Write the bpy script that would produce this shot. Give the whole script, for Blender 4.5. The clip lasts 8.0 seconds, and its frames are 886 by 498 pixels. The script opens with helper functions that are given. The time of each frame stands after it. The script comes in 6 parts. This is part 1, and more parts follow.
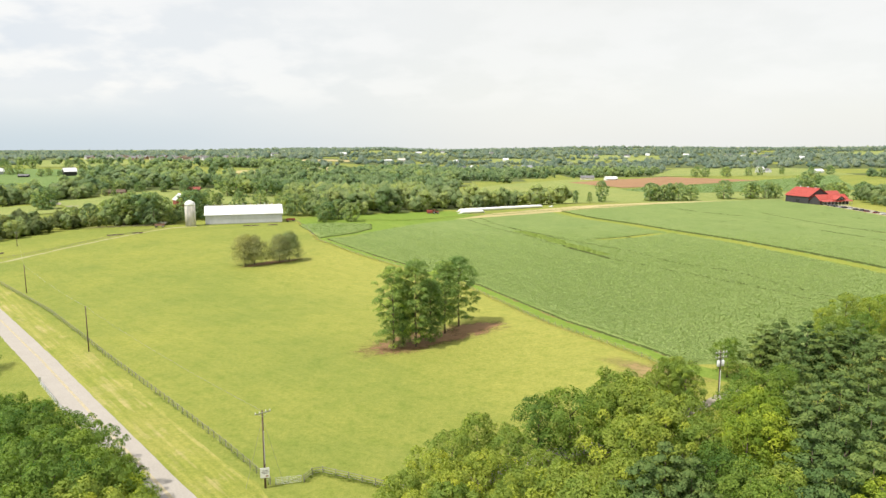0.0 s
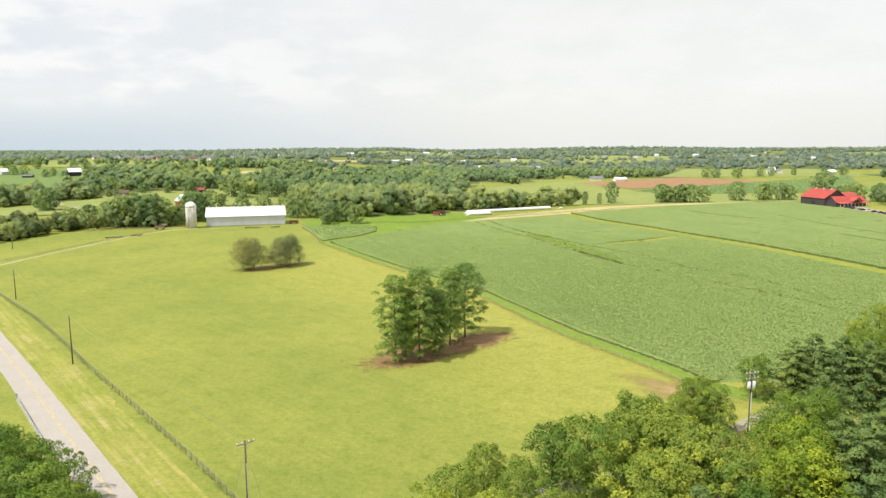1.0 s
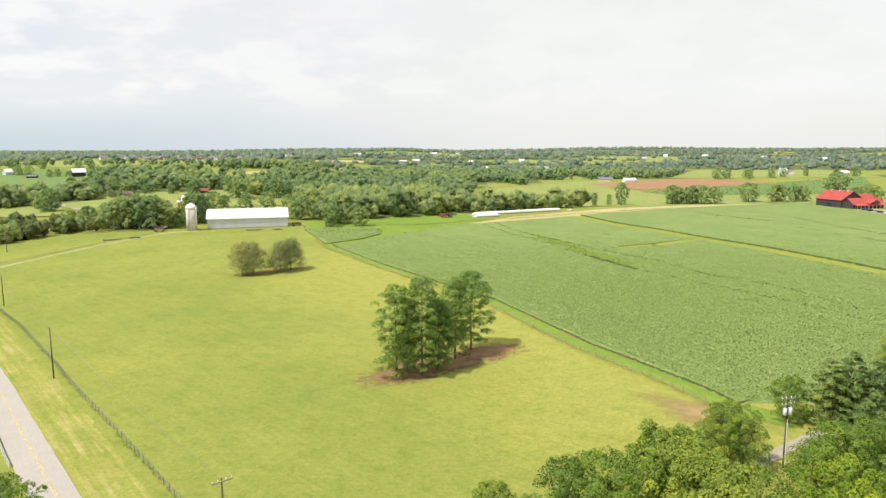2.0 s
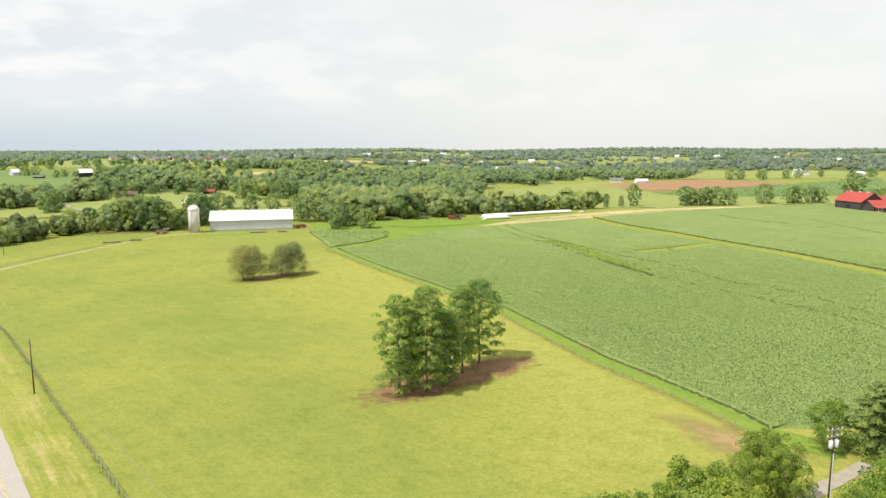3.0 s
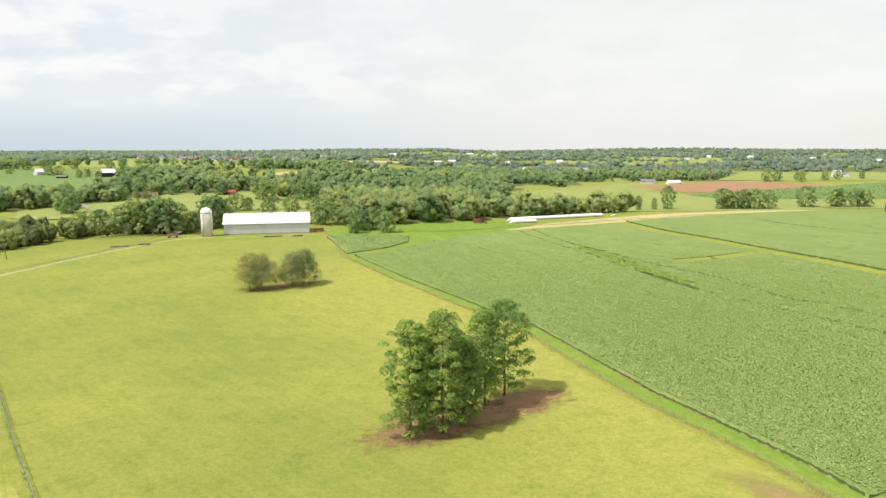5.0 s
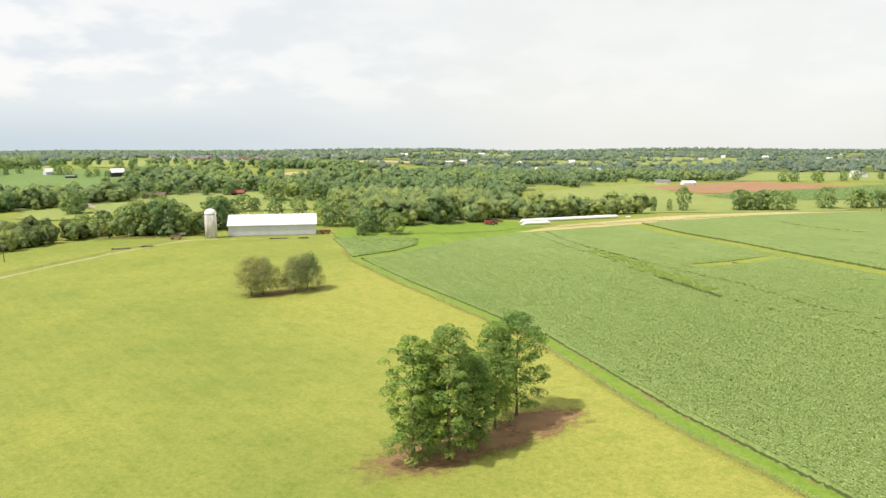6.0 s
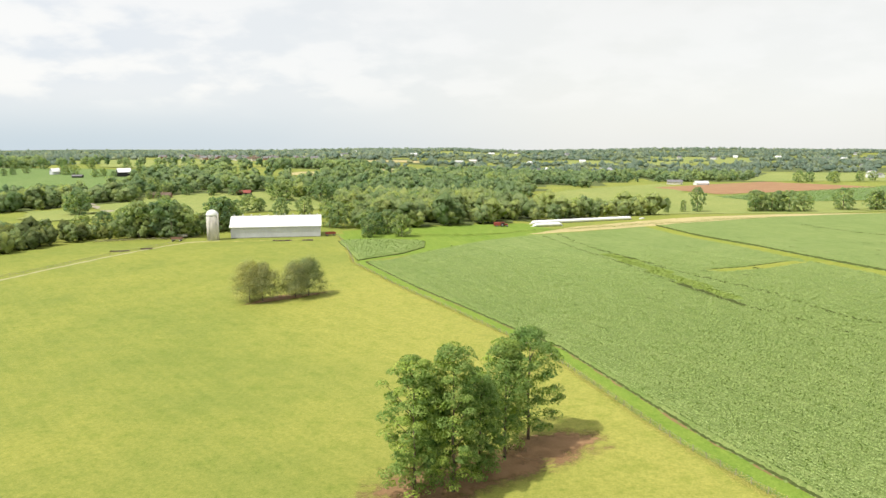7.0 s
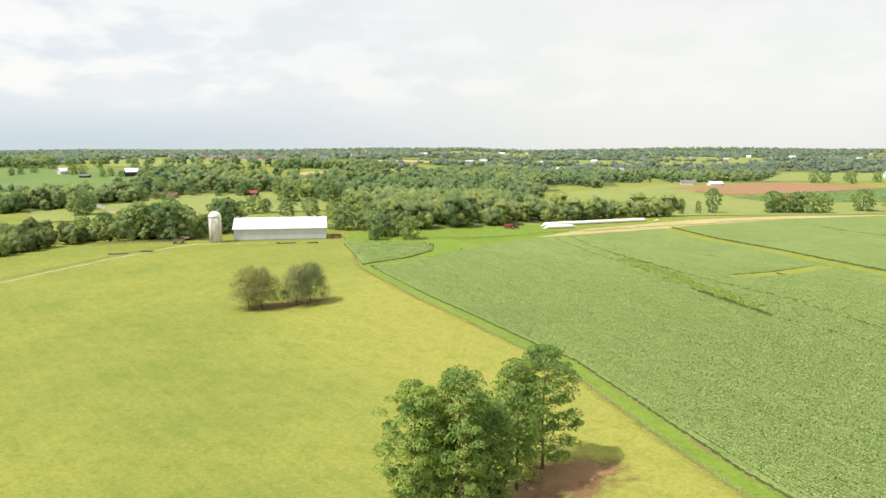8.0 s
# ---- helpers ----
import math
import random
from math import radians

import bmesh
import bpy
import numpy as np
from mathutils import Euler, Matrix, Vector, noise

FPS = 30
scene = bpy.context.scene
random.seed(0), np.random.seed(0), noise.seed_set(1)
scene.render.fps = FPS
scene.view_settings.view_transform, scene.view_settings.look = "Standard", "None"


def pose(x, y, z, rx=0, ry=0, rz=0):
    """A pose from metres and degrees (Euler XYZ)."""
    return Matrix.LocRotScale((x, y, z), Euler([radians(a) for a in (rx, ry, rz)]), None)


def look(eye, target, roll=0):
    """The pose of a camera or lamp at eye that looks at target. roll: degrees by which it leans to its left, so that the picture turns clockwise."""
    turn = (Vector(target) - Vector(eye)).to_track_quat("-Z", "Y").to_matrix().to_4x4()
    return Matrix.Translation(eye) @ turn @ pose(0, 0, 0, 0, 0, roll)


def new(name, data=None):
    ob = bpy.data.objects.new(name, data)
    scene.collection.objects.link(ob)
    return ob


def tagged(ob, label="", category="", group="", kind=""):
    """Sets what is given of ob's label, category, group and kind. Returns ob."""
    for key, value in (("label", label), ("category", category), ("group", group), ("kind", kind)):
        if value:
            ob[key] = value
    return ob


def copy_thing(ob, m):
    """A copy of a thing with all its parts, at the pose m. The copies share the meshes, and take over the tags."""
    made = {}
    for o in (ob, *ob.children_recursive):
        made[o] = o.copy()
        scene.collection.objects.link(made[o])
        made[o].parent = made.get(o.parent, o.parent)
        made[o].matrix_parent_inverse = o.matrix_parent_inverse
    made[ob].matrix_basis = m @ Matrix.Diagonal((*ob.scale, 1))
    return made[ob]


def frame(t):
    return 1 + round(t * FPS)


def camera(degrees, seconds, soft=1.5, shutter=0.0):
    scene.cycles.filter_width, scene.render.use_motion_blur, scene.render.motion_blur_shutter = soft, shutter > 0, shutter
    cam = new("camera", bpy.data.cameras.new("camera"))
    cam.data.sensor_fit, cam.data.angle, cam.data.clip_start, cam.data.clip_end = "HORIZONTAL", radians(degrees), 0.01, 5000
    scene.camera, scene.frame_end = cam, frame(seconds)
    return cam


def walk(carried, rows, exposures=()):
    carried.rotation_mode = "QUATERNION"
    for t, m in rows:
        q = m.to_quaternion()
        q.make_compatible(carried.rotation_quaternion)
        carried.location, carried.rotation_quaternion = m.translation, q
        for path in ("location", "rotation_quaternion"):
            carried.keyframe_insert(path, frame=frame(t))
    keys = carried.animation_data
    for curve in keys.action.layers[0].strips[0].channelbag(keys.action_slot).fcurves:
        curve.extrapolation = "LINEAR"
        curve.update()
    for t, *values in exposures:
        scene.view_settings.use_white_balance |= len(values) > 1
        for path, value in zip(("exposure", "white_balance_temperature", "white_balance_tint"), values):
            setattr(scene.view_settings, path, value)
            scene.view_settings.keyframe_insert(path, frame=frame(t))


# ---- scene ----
cam = camera(64.186, 8.0, soft=1.45)
ROWS = [
    (0.0, 0.00, 0.00, 51.50, 0.000, -8.549, 0.250),
    (0.5, 0.29, 5.50, 51.49, 0.306, -8.540, 0.240),
    (1.0, 0.57, 10.99, 51.49, 0.624, -8.527, 0.231),
    (1.5, 0.84, 16.48, 51.49, 0.924, -8.512, 0.221),
    (2.0, 1.09, 21.97, 51.49, 1.234, -8.497, 0.210),
    (2.5, 1.32, 27.45, 51.47, 1.589, -8.483, 0.199),
    (3.0, 1.52, 32.93, 51.45, 2.016, -8.470, 0.187),
    (3.5, 1.69, 38.41, 51.42, 2.515, -8.460, 0.175),
    (4.0, 1.82, 43.88, 51.38, 3.067, -8.452, 0.163),
    (4.5, 1.91, 49.36, 51.33, 3.635, -8.448, 0.150),
    (5.0, 1.96, 54.84, 51.27, 4.181, -8.447, 0.138),
    (5.5, 1.96, 60.32, 51.21, 4.677, -8.450, 0.126),
    (6.0, 1.91, 65.81, 51.15, 5.115, -8.456, 0.114),
    (6.5, 1.80, 71.32, 51.09, 5.510, -8.464, 0.104),
    (7.0, 1.64, 76.85, 51.05, 5.897, -8.475, 0.095),
    (7.5, 1.41, 82.41, 51.03, 6.305, -8.487, 0.088),
    (8.0, 1.13, 88.00, 51.03, 6.732, -8.499, 0.083),
]
walk(cam, [(t, pose(x, y, z, 90 + pitch, 0, yaw) @ pose(0, 0, 0, 0, 0, -roll)) for t, x, y, z, yaw, pitch, roll in ROWS], [(0.0, 0.50), (8.0, 0.50)])

# ---- sky and sun ----
SUN_ELEVATION = 57.0
world = bpy.data.worlds.new("sky")
scene.world = world
world.use_nodes = True
wn, wl = world.node_tree.nodes, world.node_tree.links
wn.clear()
w_out = wn.new("ShaderNodeOutputWorld")
w_bg = wn.new("ShaderNodeBackground")
w_bg.inputs["Strength"].default_value = 0.1
w_sky = wn.new("ShaderNodeTexSky")
w_sky.sky_type = "NISHITA"
w_sky.sun_disc = False
w_sky.sun_elevation = radians(SUN_ELEVATION)
w_sky.sun_rotation = radians(237)
w_co = wn.new("ShaderNodeTexCoord")
w_sep = wn.new("ShaderNodeSeparateXYZ")
wl.new(w_co.outputs["Generated"], w_sep.inputs[0])


def w_math(op, a, b):
    n = wn.new("ShaderNodeMath")
    n.operation = op
    for i, v in enumerate((a, b)):
        if isinstance(v, (int, float)):
            n.inputs[i].default_value = v
        else:
            wl.new(v, n.inputs[i])
    return n.outputs[0]


# a thin, broken layer of cloud: the direction is projected on a flat deck
w_up = w_math("ADD", w_math("MAXIMUM", w_sep.outputs[2], 0.0), 0.30)
w_com = wn.new("ShaderNodeCombineXYZ")
wl.new(w_math("DIVIDE", w_sep.outputs[0], w_up), w_com.inputs[0])
wl.new(w_math("DIVIDE", w_sep.outputs[1], w_up), w_com.inputs[1])


def w_noise(scale, detail, rough, lo, hi, offset):
    m = wn.new("ShaderNodeMapping")
    m.inputs["Location"].default_value = offset
    wl.new(w_com.outputs[0], m.inputs["Vector"])
    n = wn.new("ShaderNodeTexNoise")
    n.inputs["Scale"].default_value = scale
    n.inputs["Detail"].default_value = detail
    n.inputs["Roughness"].default_value = rough
    wl.new(m.outputs[0], n.inputs["Vector"])
    r = wn.new("ShaderNodeMapRange")
    r.interpolation_type = "SMOOTHSTEP"
    r.inputs[1].default_value, r.inputs[2].default_value = lo, hi
    wl.new(n.outputs["Fac"], r.inputs[0])
    return r.outputs[0]


def w_range(v, lo, hi, a=0.0, b=1.0):
    r = wn.new("ShaderNodeMapRange")
    r.interpolation_type = "SMOOTHSTEP"
    for i, q in enumerate((lo, hi, a, b)):
        r.inputs[i + 1].default_value = q
    wl.new(v, r.inputs[0])
    return r.outputs[0]


def w_blend(fac, a, b, kind="MIX"):
    n = wn.new("ShaderNodeMix")
    n.data_type, n.blend_type = "RGBA", kind
    for i, q in ((0, fac), (6, a), (7, b)):
        if isinstance(q, tuple):
            n.inputs[i].default_value = (*q, 1)
        elif isinstance(q, float):
            n.inputs[i].default_value = q
        else:
            wl.new(q, n.inputs[i])
    return n.outputs[2]


w_west = w_range(w_sep.outputs[0], -0.60, 0.16, 1.0, 0.0)
w_low = w_range(w_sep.outputs[2], 0.0, 0.075, 1.0, 0.0)
w_veil = w_noise(0.8, 4, 0.45, 0.36, 0.66, (3.1, 0.4, 0))
w_puff = w_noise(3.6, 8, 0.52, 0.42, 0.60, (4.6, 1.1, 0))
w_thin = w_math("MULTIPLY", w_puff, w_math("MULTIPLY", w_range(w_sep.outputs[2], 0.03, 0.07), w_range(w_sep.outputs[2], 0.30, 0.14)))
w_haze = w_blend(w_west, (6.55, 6.52, 6.22), (5.6, 5.92, 6.3))
w_haze = w_blend(w_math("MULTIPLY", w_veil, 0.6), w_haze, (6.75, 6.74, 6.62))
w_haze = w_blend(w_math("MULTIPLY", w_thin, w_math("ADD", w_math("MULTIPLY", w_west, 0.55), 0.4)), w_haze, (7.25, 7.15, 6.95))
w_haze = w_blend(w_math("MULTIPLY", w_low, w_math("ADD", w_math("MULTIPLY", w_west, 0.8), 0.06)), w_haze, (4.35, 5.15, 5.7))
wl.new(w_blend(0.9, w_sky.outputs[0], w_haze), w_bg.inputs["Color"])
wl.new(w_bg.outputs[0], w_out.inputs["Surface"])

sun_data = bpy.data.lights.new("sun", "SUN")
sun_data.energy, sun_data.angle, sun_data.color = 3.4, radians(1.0), (1.0, 0.95, 0.86)
sun = new("sun", sun_data)
c_el = math.cos(radians(SUN_ELEVATION))
sun.matrix_world = look((0, 0, 300), (0.84 * c_el, 0.543 * c_el, 300 - math.sin(radians(SUN_ELEVATION))))
rng = np.random.default_rng(7)


# ---- materials ----
def node_material(name):
    m = bpy.data.materials.new(name)
    m.use_nodes = True
    nt = m.node_tree
    return m, nt.nodes, nt.links, nt.nodes["Principled BSDF"]


def ramp(nodes, stops):
    r = nodes.new("ShaderNodeValToRGB")
    el = r.color_ramp.elements
    while len(el) < len(stops):
        el.new(0.5)
    for e, (p, c) in zip(el, stops):
        e.position, e.color = p, (*c, 1)
    return r


def noise_node(nodes, links, scale, detail=4, rough=0.55, vector=None):
    n = nodes.new("ShaderNodeTexNoise")
    n.inputs["Scale"].default_value, n.inputs["Detail"].default_value, n.inputs["Roughness"].default_value = scale, detail, rough
    if vector is not None:
        links.new(vector, n.inputs["Vector"])
    return n.outputs["Fac"]


def mix_colour(nodes, links, fac, a, b, kind="MIX"):
    n = nodes.new("ShaderNodeMix")
    n.data_type, n.blend_type = "RGBA", kind
    for k, v in ((0, fac), (6, a), (7, b)):
        if isinstance(v, (int, float)):
            n.inputs[k].default_value = v
        elif isinstance(v, tuple):
            n.inputs[k].default_value = (*v, 1)
        else:
            links.new(v, n.inputs[k])
    return n.outputs[2]


def object_coords(nodes, links, rz=0.0, scale=(1, 1, 1)):
    co = nodes.new("ShaderNodeTexCoord")
    m = nodes.new("ShaderNodeMapping")
    m.vector_type = "TEXTURE"
    m.inputs["Rotation"].default_value[2] = radians(rz)
    m.inputs["Scale"].default_value = tuple(1 / q for q in scale)
    links.new(co.outputs["Object"], m.inputs["Vector"])
    return m.outputs[0]


def add_bump(nodes, links, bsdf, height, strength, distance):
    b = nodes.new("ShaderNodeBump")
    b.inputs["Strength"].default_value, b.inputs["Distance"].default_value = strength, distance
    links.new(height, b.inputs["Height"])
    links.new(b.outputs[0], bsdf.inputs["Normal"])


def grass_material(name, dry, fresh, deep, streak_angle=40.0, patch=0.022, streak=0.5, drift=None, low=(0.66, 0.74, 0.6), straw=None):
    """Grass sward: broad patches, mower streaks, tufts and blades."""
    m, n, l, b = node_material(name)
    co = object_coords(n, l)
    broad = noise_node(n, l, patch, 5, 0.6, co)
    c = ramp(n, [(0.34, fresh), (0.68, dry)])
    l.new(broad, c.inputs[0])
    base = c.outputs[0]
    if drift is not None:
        mr_ = n.new("ShaderNodeMapRange")
        mr_.interpolation_type = "SMOOTHSTEP"
        mr_.inputs[1].default_value, mr_.inputs[2].default_value, mr_.inputs[4].default_value = 50, 118, 0.8
        side = n.new("ShaderNodeVectorMath")
        side.operation = "DOT_PRODUCT"
        side.inputs[1].default_value = (0.866, 0.5, 0)
        l.new(co, side.inputs[0])
        l.new(side.outputs["Value"], mr_.inputs[0])
        up = n.new("ShaderNodeVectorMath")
        up.operation = "DOT_PRODUCT"
        up.inputs[1].default_value = (-0.5, 0.866, 0)
        l.new(co, up.inputs[0])
        end = n.new("ShaderNodeMapRange")
        end.interpolation_type = "SMOOTHSTEP"
        end.inputs[1].default_value, end.inputs[2].default_value = 380, 290
        l.new(up.outputs["Value"], end.inputs[0])
        both = n.new("ShaderNodeMath")
        both.operation = "MULTIPLY"
        l.new(mr_.outputs[0], both.inputs[0])
        l.new(end.outputs[0], both.inputs[1])
        base = mix_colour(n, l, both.outputs[0], base, drift)
    rows = noise_node(n, l, 1.0, 3, 0.6, object_coords(n, l, streak_angle, (0.7, 0.03, 1)))
    rr = ramp(n, [(0.40, (0.86, 0.90, 0.80)), (0.62, (1.10, 1.07, 1.08))])
    l.new(rows, rr.inputs[0])
    c2 = mix_colour(n, l, streak, base, rr.outputs[0], "MULTIPLY")
    if straw is not None:
        swath = noise_node(n, l, 1.0, 4, 0.65, object_coords(n, l, streak_angle, (0.9, 0.022, 1)))
        heap = noise_node(n, l, 0.12, 4, 0.6, co)
        sw = ramp(n, [(0.52, (0, 0, 0)), (0.66, (0.9, 0.9, 0.9))])
        l.new(mix_colour(n, l, 0.45, swath, heap), sw.inputs[0])
        c2 = mix_colour(n, l, sw.outputs[0], c2, straw)
    mid = noise_node(n, l, 0.22, 7, 0.78, co)
    mr = ramp(n, [(0.34, (0.72, 0.84, 0.62)), (0.5, (1, 1, 1)), (0.7, (1.14, 1.08, 1.10))])
    l.new(mid, mr.inputs[0])
    c3 = mix_colour(n, l, 0.7, c2, mr.outputs[0], "MULTIPLY")
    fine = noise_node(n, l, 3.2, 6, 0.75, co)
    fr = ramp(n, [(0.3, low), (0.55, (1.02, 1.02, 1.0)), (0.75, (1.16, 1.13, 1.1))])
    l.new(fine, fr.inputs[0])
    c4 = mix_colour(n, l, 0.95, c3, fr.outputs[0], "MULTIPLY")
    tuft = noise_node(n, l, 1.0, 5, 0.75, co)
    tf = ramp(n, [(0.36, (0.78, 0.84, 0.72)), (0.52, (1, 1, 1)), (0.68, (1.16, 1.12, 1.14))])
    l.new(tuft, tf.inputs[0])
    c4 = mix_colour(n, l, 0.85, c4, tf.outputs[0], "MULTIPLY")
    weeds = noise_node(n, l, 0.06, 6, 0.7, co)
    wr = ramp(n, [(0.58, (0, 0, 0)), (0.72, (1, 1, 1))])
    l.new(weeds, wr.inputs[0])
    c5 = mix_colour(n, l, wr.outputs[0], c4, mix_colour(n, l, 0.35, c4, deep), "MIX")
    l.new(c5, b.inputs["Base Color"])
    b.inputs["Roughness"].default_value = 0.9
    b.inputs["Specular IOR Level"].default_value = 0.15
    add_bump(n, l, b, fine, 0.6, 0.25)
    return m


def soil_material(name, dark, light, scale=0.5, rough=0.95):
    m, n, l, b = node_material(name)
    co = object_coords(n, l)
    f = noise_node(n, l, scale, 7, 0.65, co)
    c = ramp(n, [(0.3, dark), (0.7, light)])
    l.new(f, c.inputs[0])
    g = noise_node(n, l, scale * 14, 4, 0.7, co)
    gr = ramp(n, [(0.3, (0.8, 0.8, 0.8)), (0.7, (1.1, 1.1, 1.1))])
    l.new(g, gr.inputs[0])
    l.new(mix_colour(n, l, 0.8, c.outputs[0], gr.outputs[0], "MULTIPLY"), b.inputs["Base Color"])
    b.inputs["Roughness"].default_value = rough
    b.inputs["Specular IOR Level"].default_value = 0.2
    add_bump(n, l, b, g, 0.4, 0.05)
    return m


def worn_earth_material(name, dark, light, full=1.12):
    """Bare earth that thins out into the grass at its rim."""
    m = soil_material(name, dark, light, 0.35)
    n, l = m.node_tree.nodes, m.node_tree.links
    at = n.new("ShaderNodeAttribute")
    at.attribute_name = "tint"
    f = noise_node(n, l, 0.55, 6, 0.7, object_coords(n, l))
    a = n.new("ShaderNodeMath")
    a.operation = "ADD"
    l.new(at.outputs["Fac"], a.inputs[0])
    l.new(f, a.inputs[1])
    r = n.new("ShaderNodeMapRange")
    r.interpolation_type = "SMOOTHSTEP"
    r.inputs[1].default_value, r.inputs[2].default_value = 0.55, full
    l.new(a.outputs[0], r.inputs[0])
    t = n.new("ShaderNodeBsdfTransparent")
    s = n.new("ShaderNodeMixShader")
    l.new(r.outputs[0], s.inputs[0])
    l.new(t.outputs[0], s.inputs[1])
    l.new(n["Principled BSDF"].outputs[0], s.inputs[2])
    l.new(s.outputs[0], n["Material Output"].inputs["Surface"])
    return m


def leaf_material(name, dark, mid, light, through_light=0.36, relief=0.0):
    """Foliage: each leaf differs a little, each tree as a whole too (tint), part of the light passes through."""
    m, n, l, b = node_material(name)
    geo = n.new("ShaderNodeNewGeometry")
    c = ramp(n, [(0.0, dark), (0.5, mid), (1.0, light)])
    l.new(geo.outputs["Random Per Island"], c.inputs[0])
    at = n.new("ShaderNodeAttribute")
    at.attribute_name = "tint"
    info = n.new("ShaderNodeObjectInfo")
    tr = ramp(n, [(0.0, (0.62, 0.74, 0.70)), (0.5, (1, 1, 1)), (1.0, (1.42, 1.28, 0.95))])
    l.new(at.outputs["Fac"], tr.inputs[0])
    orr = ramp(n, [(0.0, (0.70, 0.80, 0.82)), (0.5, (0.98, 0.98, 0.98)), (1.0, (1.22, 1.14, 1.0))])
    l.new(info.outputs["Random"], orr.inputs[0])
    c2 = mix_colour(n, l, 1.0, c.outputs[0], tr.outputs[0], "MULTIPLY")
    c3 = mix_colour(n, l, 1.0, c2, orr.outputs[0], "MULTIPLY")
    if relief:
        f = noise_node(n, l, 0.9 / relief, 5, 0.7, object_coords(n, l))
        fr = ramp(n, [(0.32, (0.74, 0.80, 0.76)), (0.5, (1, 1, 1)), (0.7, (1.2, 1.16, 1.04))])
        l.new(f, fr.inputs[0])
        c3 = mix_colour(n, l, 1.0, c3, fr.outputs[0], "MULTIPLY")
        add_bump(n, l, b, f, 1.0, 1.3 * relief)
    l.new(c3, b.inputs["Base Color"])
    b.inputs["Roughness"].default_value = 0.7
    b.inputs["Specular IOR Level"].default_value = 0.2
    t = n.new("ShaderNodeBsdfTranslucent")
    l.new(mix_colour(n, l, 1.0, c3, (1.15, 1.25, 0.6), "MULTIPLY"), t.inputs["Color"])
    s = n.new("ShaderNodeMixShader")
    s.inputs[0].default_value = through_light
    l.new(b.outputs[0], s.inputs[1])
    l.new(t.outputs[0], s.inputs[2])
    l.new(s.outputs[0], n["Material Output"].inputs["Surface"])
    return m


def plain_material(name, colour, rough=0.6, metal=0.0, wear=0.15, scale=1.5, stretch=(1, 1, 1)):
    """Paint, wood, metal or concrete with stains at two scales and a fine relief."""
    m, n, l, b = node_material(name)
    co = object_coords(n, l, 0, stretch)
    f = noise_node(n, l, scale, 6, 0.65, co)
    lo, hi = 1 - wear * 1.6, 1 + wear
    c = ramp(n, [(0.3, tuple(v * lo for v in colour)), (0.7, tuple(min(1, v * hi) for v in colour))])
    l.new(f, c.inputs[0])
    g = noise_node(n, l, scale * 11, 4, 0.6, co)
    gr = ramp(n, [(0.3, (0.9, 0.9, 0.9)), (0.7, (1.05, 1.05, 1.05))])
    l.new(g, gr.inputs[0])
    l.new(mix_colour(n, l, 0.7, c.outputs[0], gr.outputs[0], "MULTIPLY"), b.inputs["Base Color"])
    b.inputs["Roughness"].default_value = rough
    b.inputs["Metallic"].default_value = metal
    add_bump(n, l, b, g, 0.25, 0.02)
    return m


M_PASTURE = grass_material("pasture_grass", (0.300, 0.304, 0.068), (0.214, 0.250, 0.054), (0.165, 0.208, 0.045), 47, 0.02, 0.3, (0.345, 0.332, 0.080))
M_STRIP = grass_material("lush_grass", (0.215, 0.290, 0.050), (0.180, 0.268, 0.042), (0.14, 0.22, 0.035), 20)
M_DRY_LANE = grass_material("lane_grass", (0.300, 0.305, 0.060), (0.245, 0.285, 0.050), (0.19, 0.24, 0.045), 20, 0.05)
M_VERGE = grass_material("verge_grass", (0.345, 0.325, 0.092), (0.275, 0.295, 0.060), (0.24, 0.27, 0.055), 40.5, 0.05, 1.0, straw=(0.50, 0.40, 0.19))
M_FIELD_LIGHT = grass_material("hay_meadow", (0.305, 0.322, 0.110), (0.250, 0.290, 0.092), (0.200, 0.260, 0.076), 70, 0.012)
M_FIELD_GREEN = grass_material("green_crop", (0.185, 0.25, 0.09), (0.15, 0.225, 0.075), (0.12, 0.185, 0.06), 70, 0.012)
M_STUBBLE = grass_material("straw_stubble", (0.53, 0.43, 0.24), (0.46, 0.385, 0.20), (0.38, 0.345, 0.15), 60, 0.03)
M_RED_SOIL = soil_material("red_field_soil", (0.29, 0.165, 0.085), (0.36, 0.215, 0.115), 0.06)
M_WORN = worn_earth_material("worn_red_earth", (0.25, 0.150, 0.075), (0.34, 0.205, 0.105))
M_TRODDEN = worn_earth_material("trodden_tan_earth", (0.34, 0.245, 0.105), (0.41, 0.30, 0.14), 1.6)
M_WORN_DIRT = soil_material("grassy_red_earth", (0.20, 0.15, 0.06), (0.30, 0.20, 0.09), 0.5)
M_LANE = soil_material("pale_dusty_lane", (0.33, 0.33, 0.15), (0.42, 0.40, 0.22), 0.5)
M_GRAVEL = soil_material("pale_gravel", (0.31, 0.275, 0.21), (0.41, 0.365, 0.285), 0.8)
M_ASPHALT = soil_material("worn_chipseal", (0.385, 0.352, 0.312), (0.425, 0.388, 0.345), 0.25, 0.85)
M_LINE = plain_material("yellow_road_paint", (0.55, 0.45, 0.22), 0.7, 0, 0.35, 1.2)
# the last colour paints dark flecks for shaded gaps between bean plants
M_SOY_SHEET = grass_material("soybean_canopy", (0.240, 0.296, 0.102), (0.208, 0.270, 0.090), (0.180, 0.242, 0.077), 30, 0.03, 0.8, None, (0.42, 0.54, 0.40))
# dark stem colour that includes the shade between the stems
M_SOY_STEM_SHADE = soil_material("soybean_stem_shade", (0.085, 0.110, 0.034), (0.140, 0.175, 0.058), 1.5)
M_FLOOR = soil_material("woodland_floor", (0.08, 0.105, 0.034), (0.14, 0.17, 0.055), 0.2)

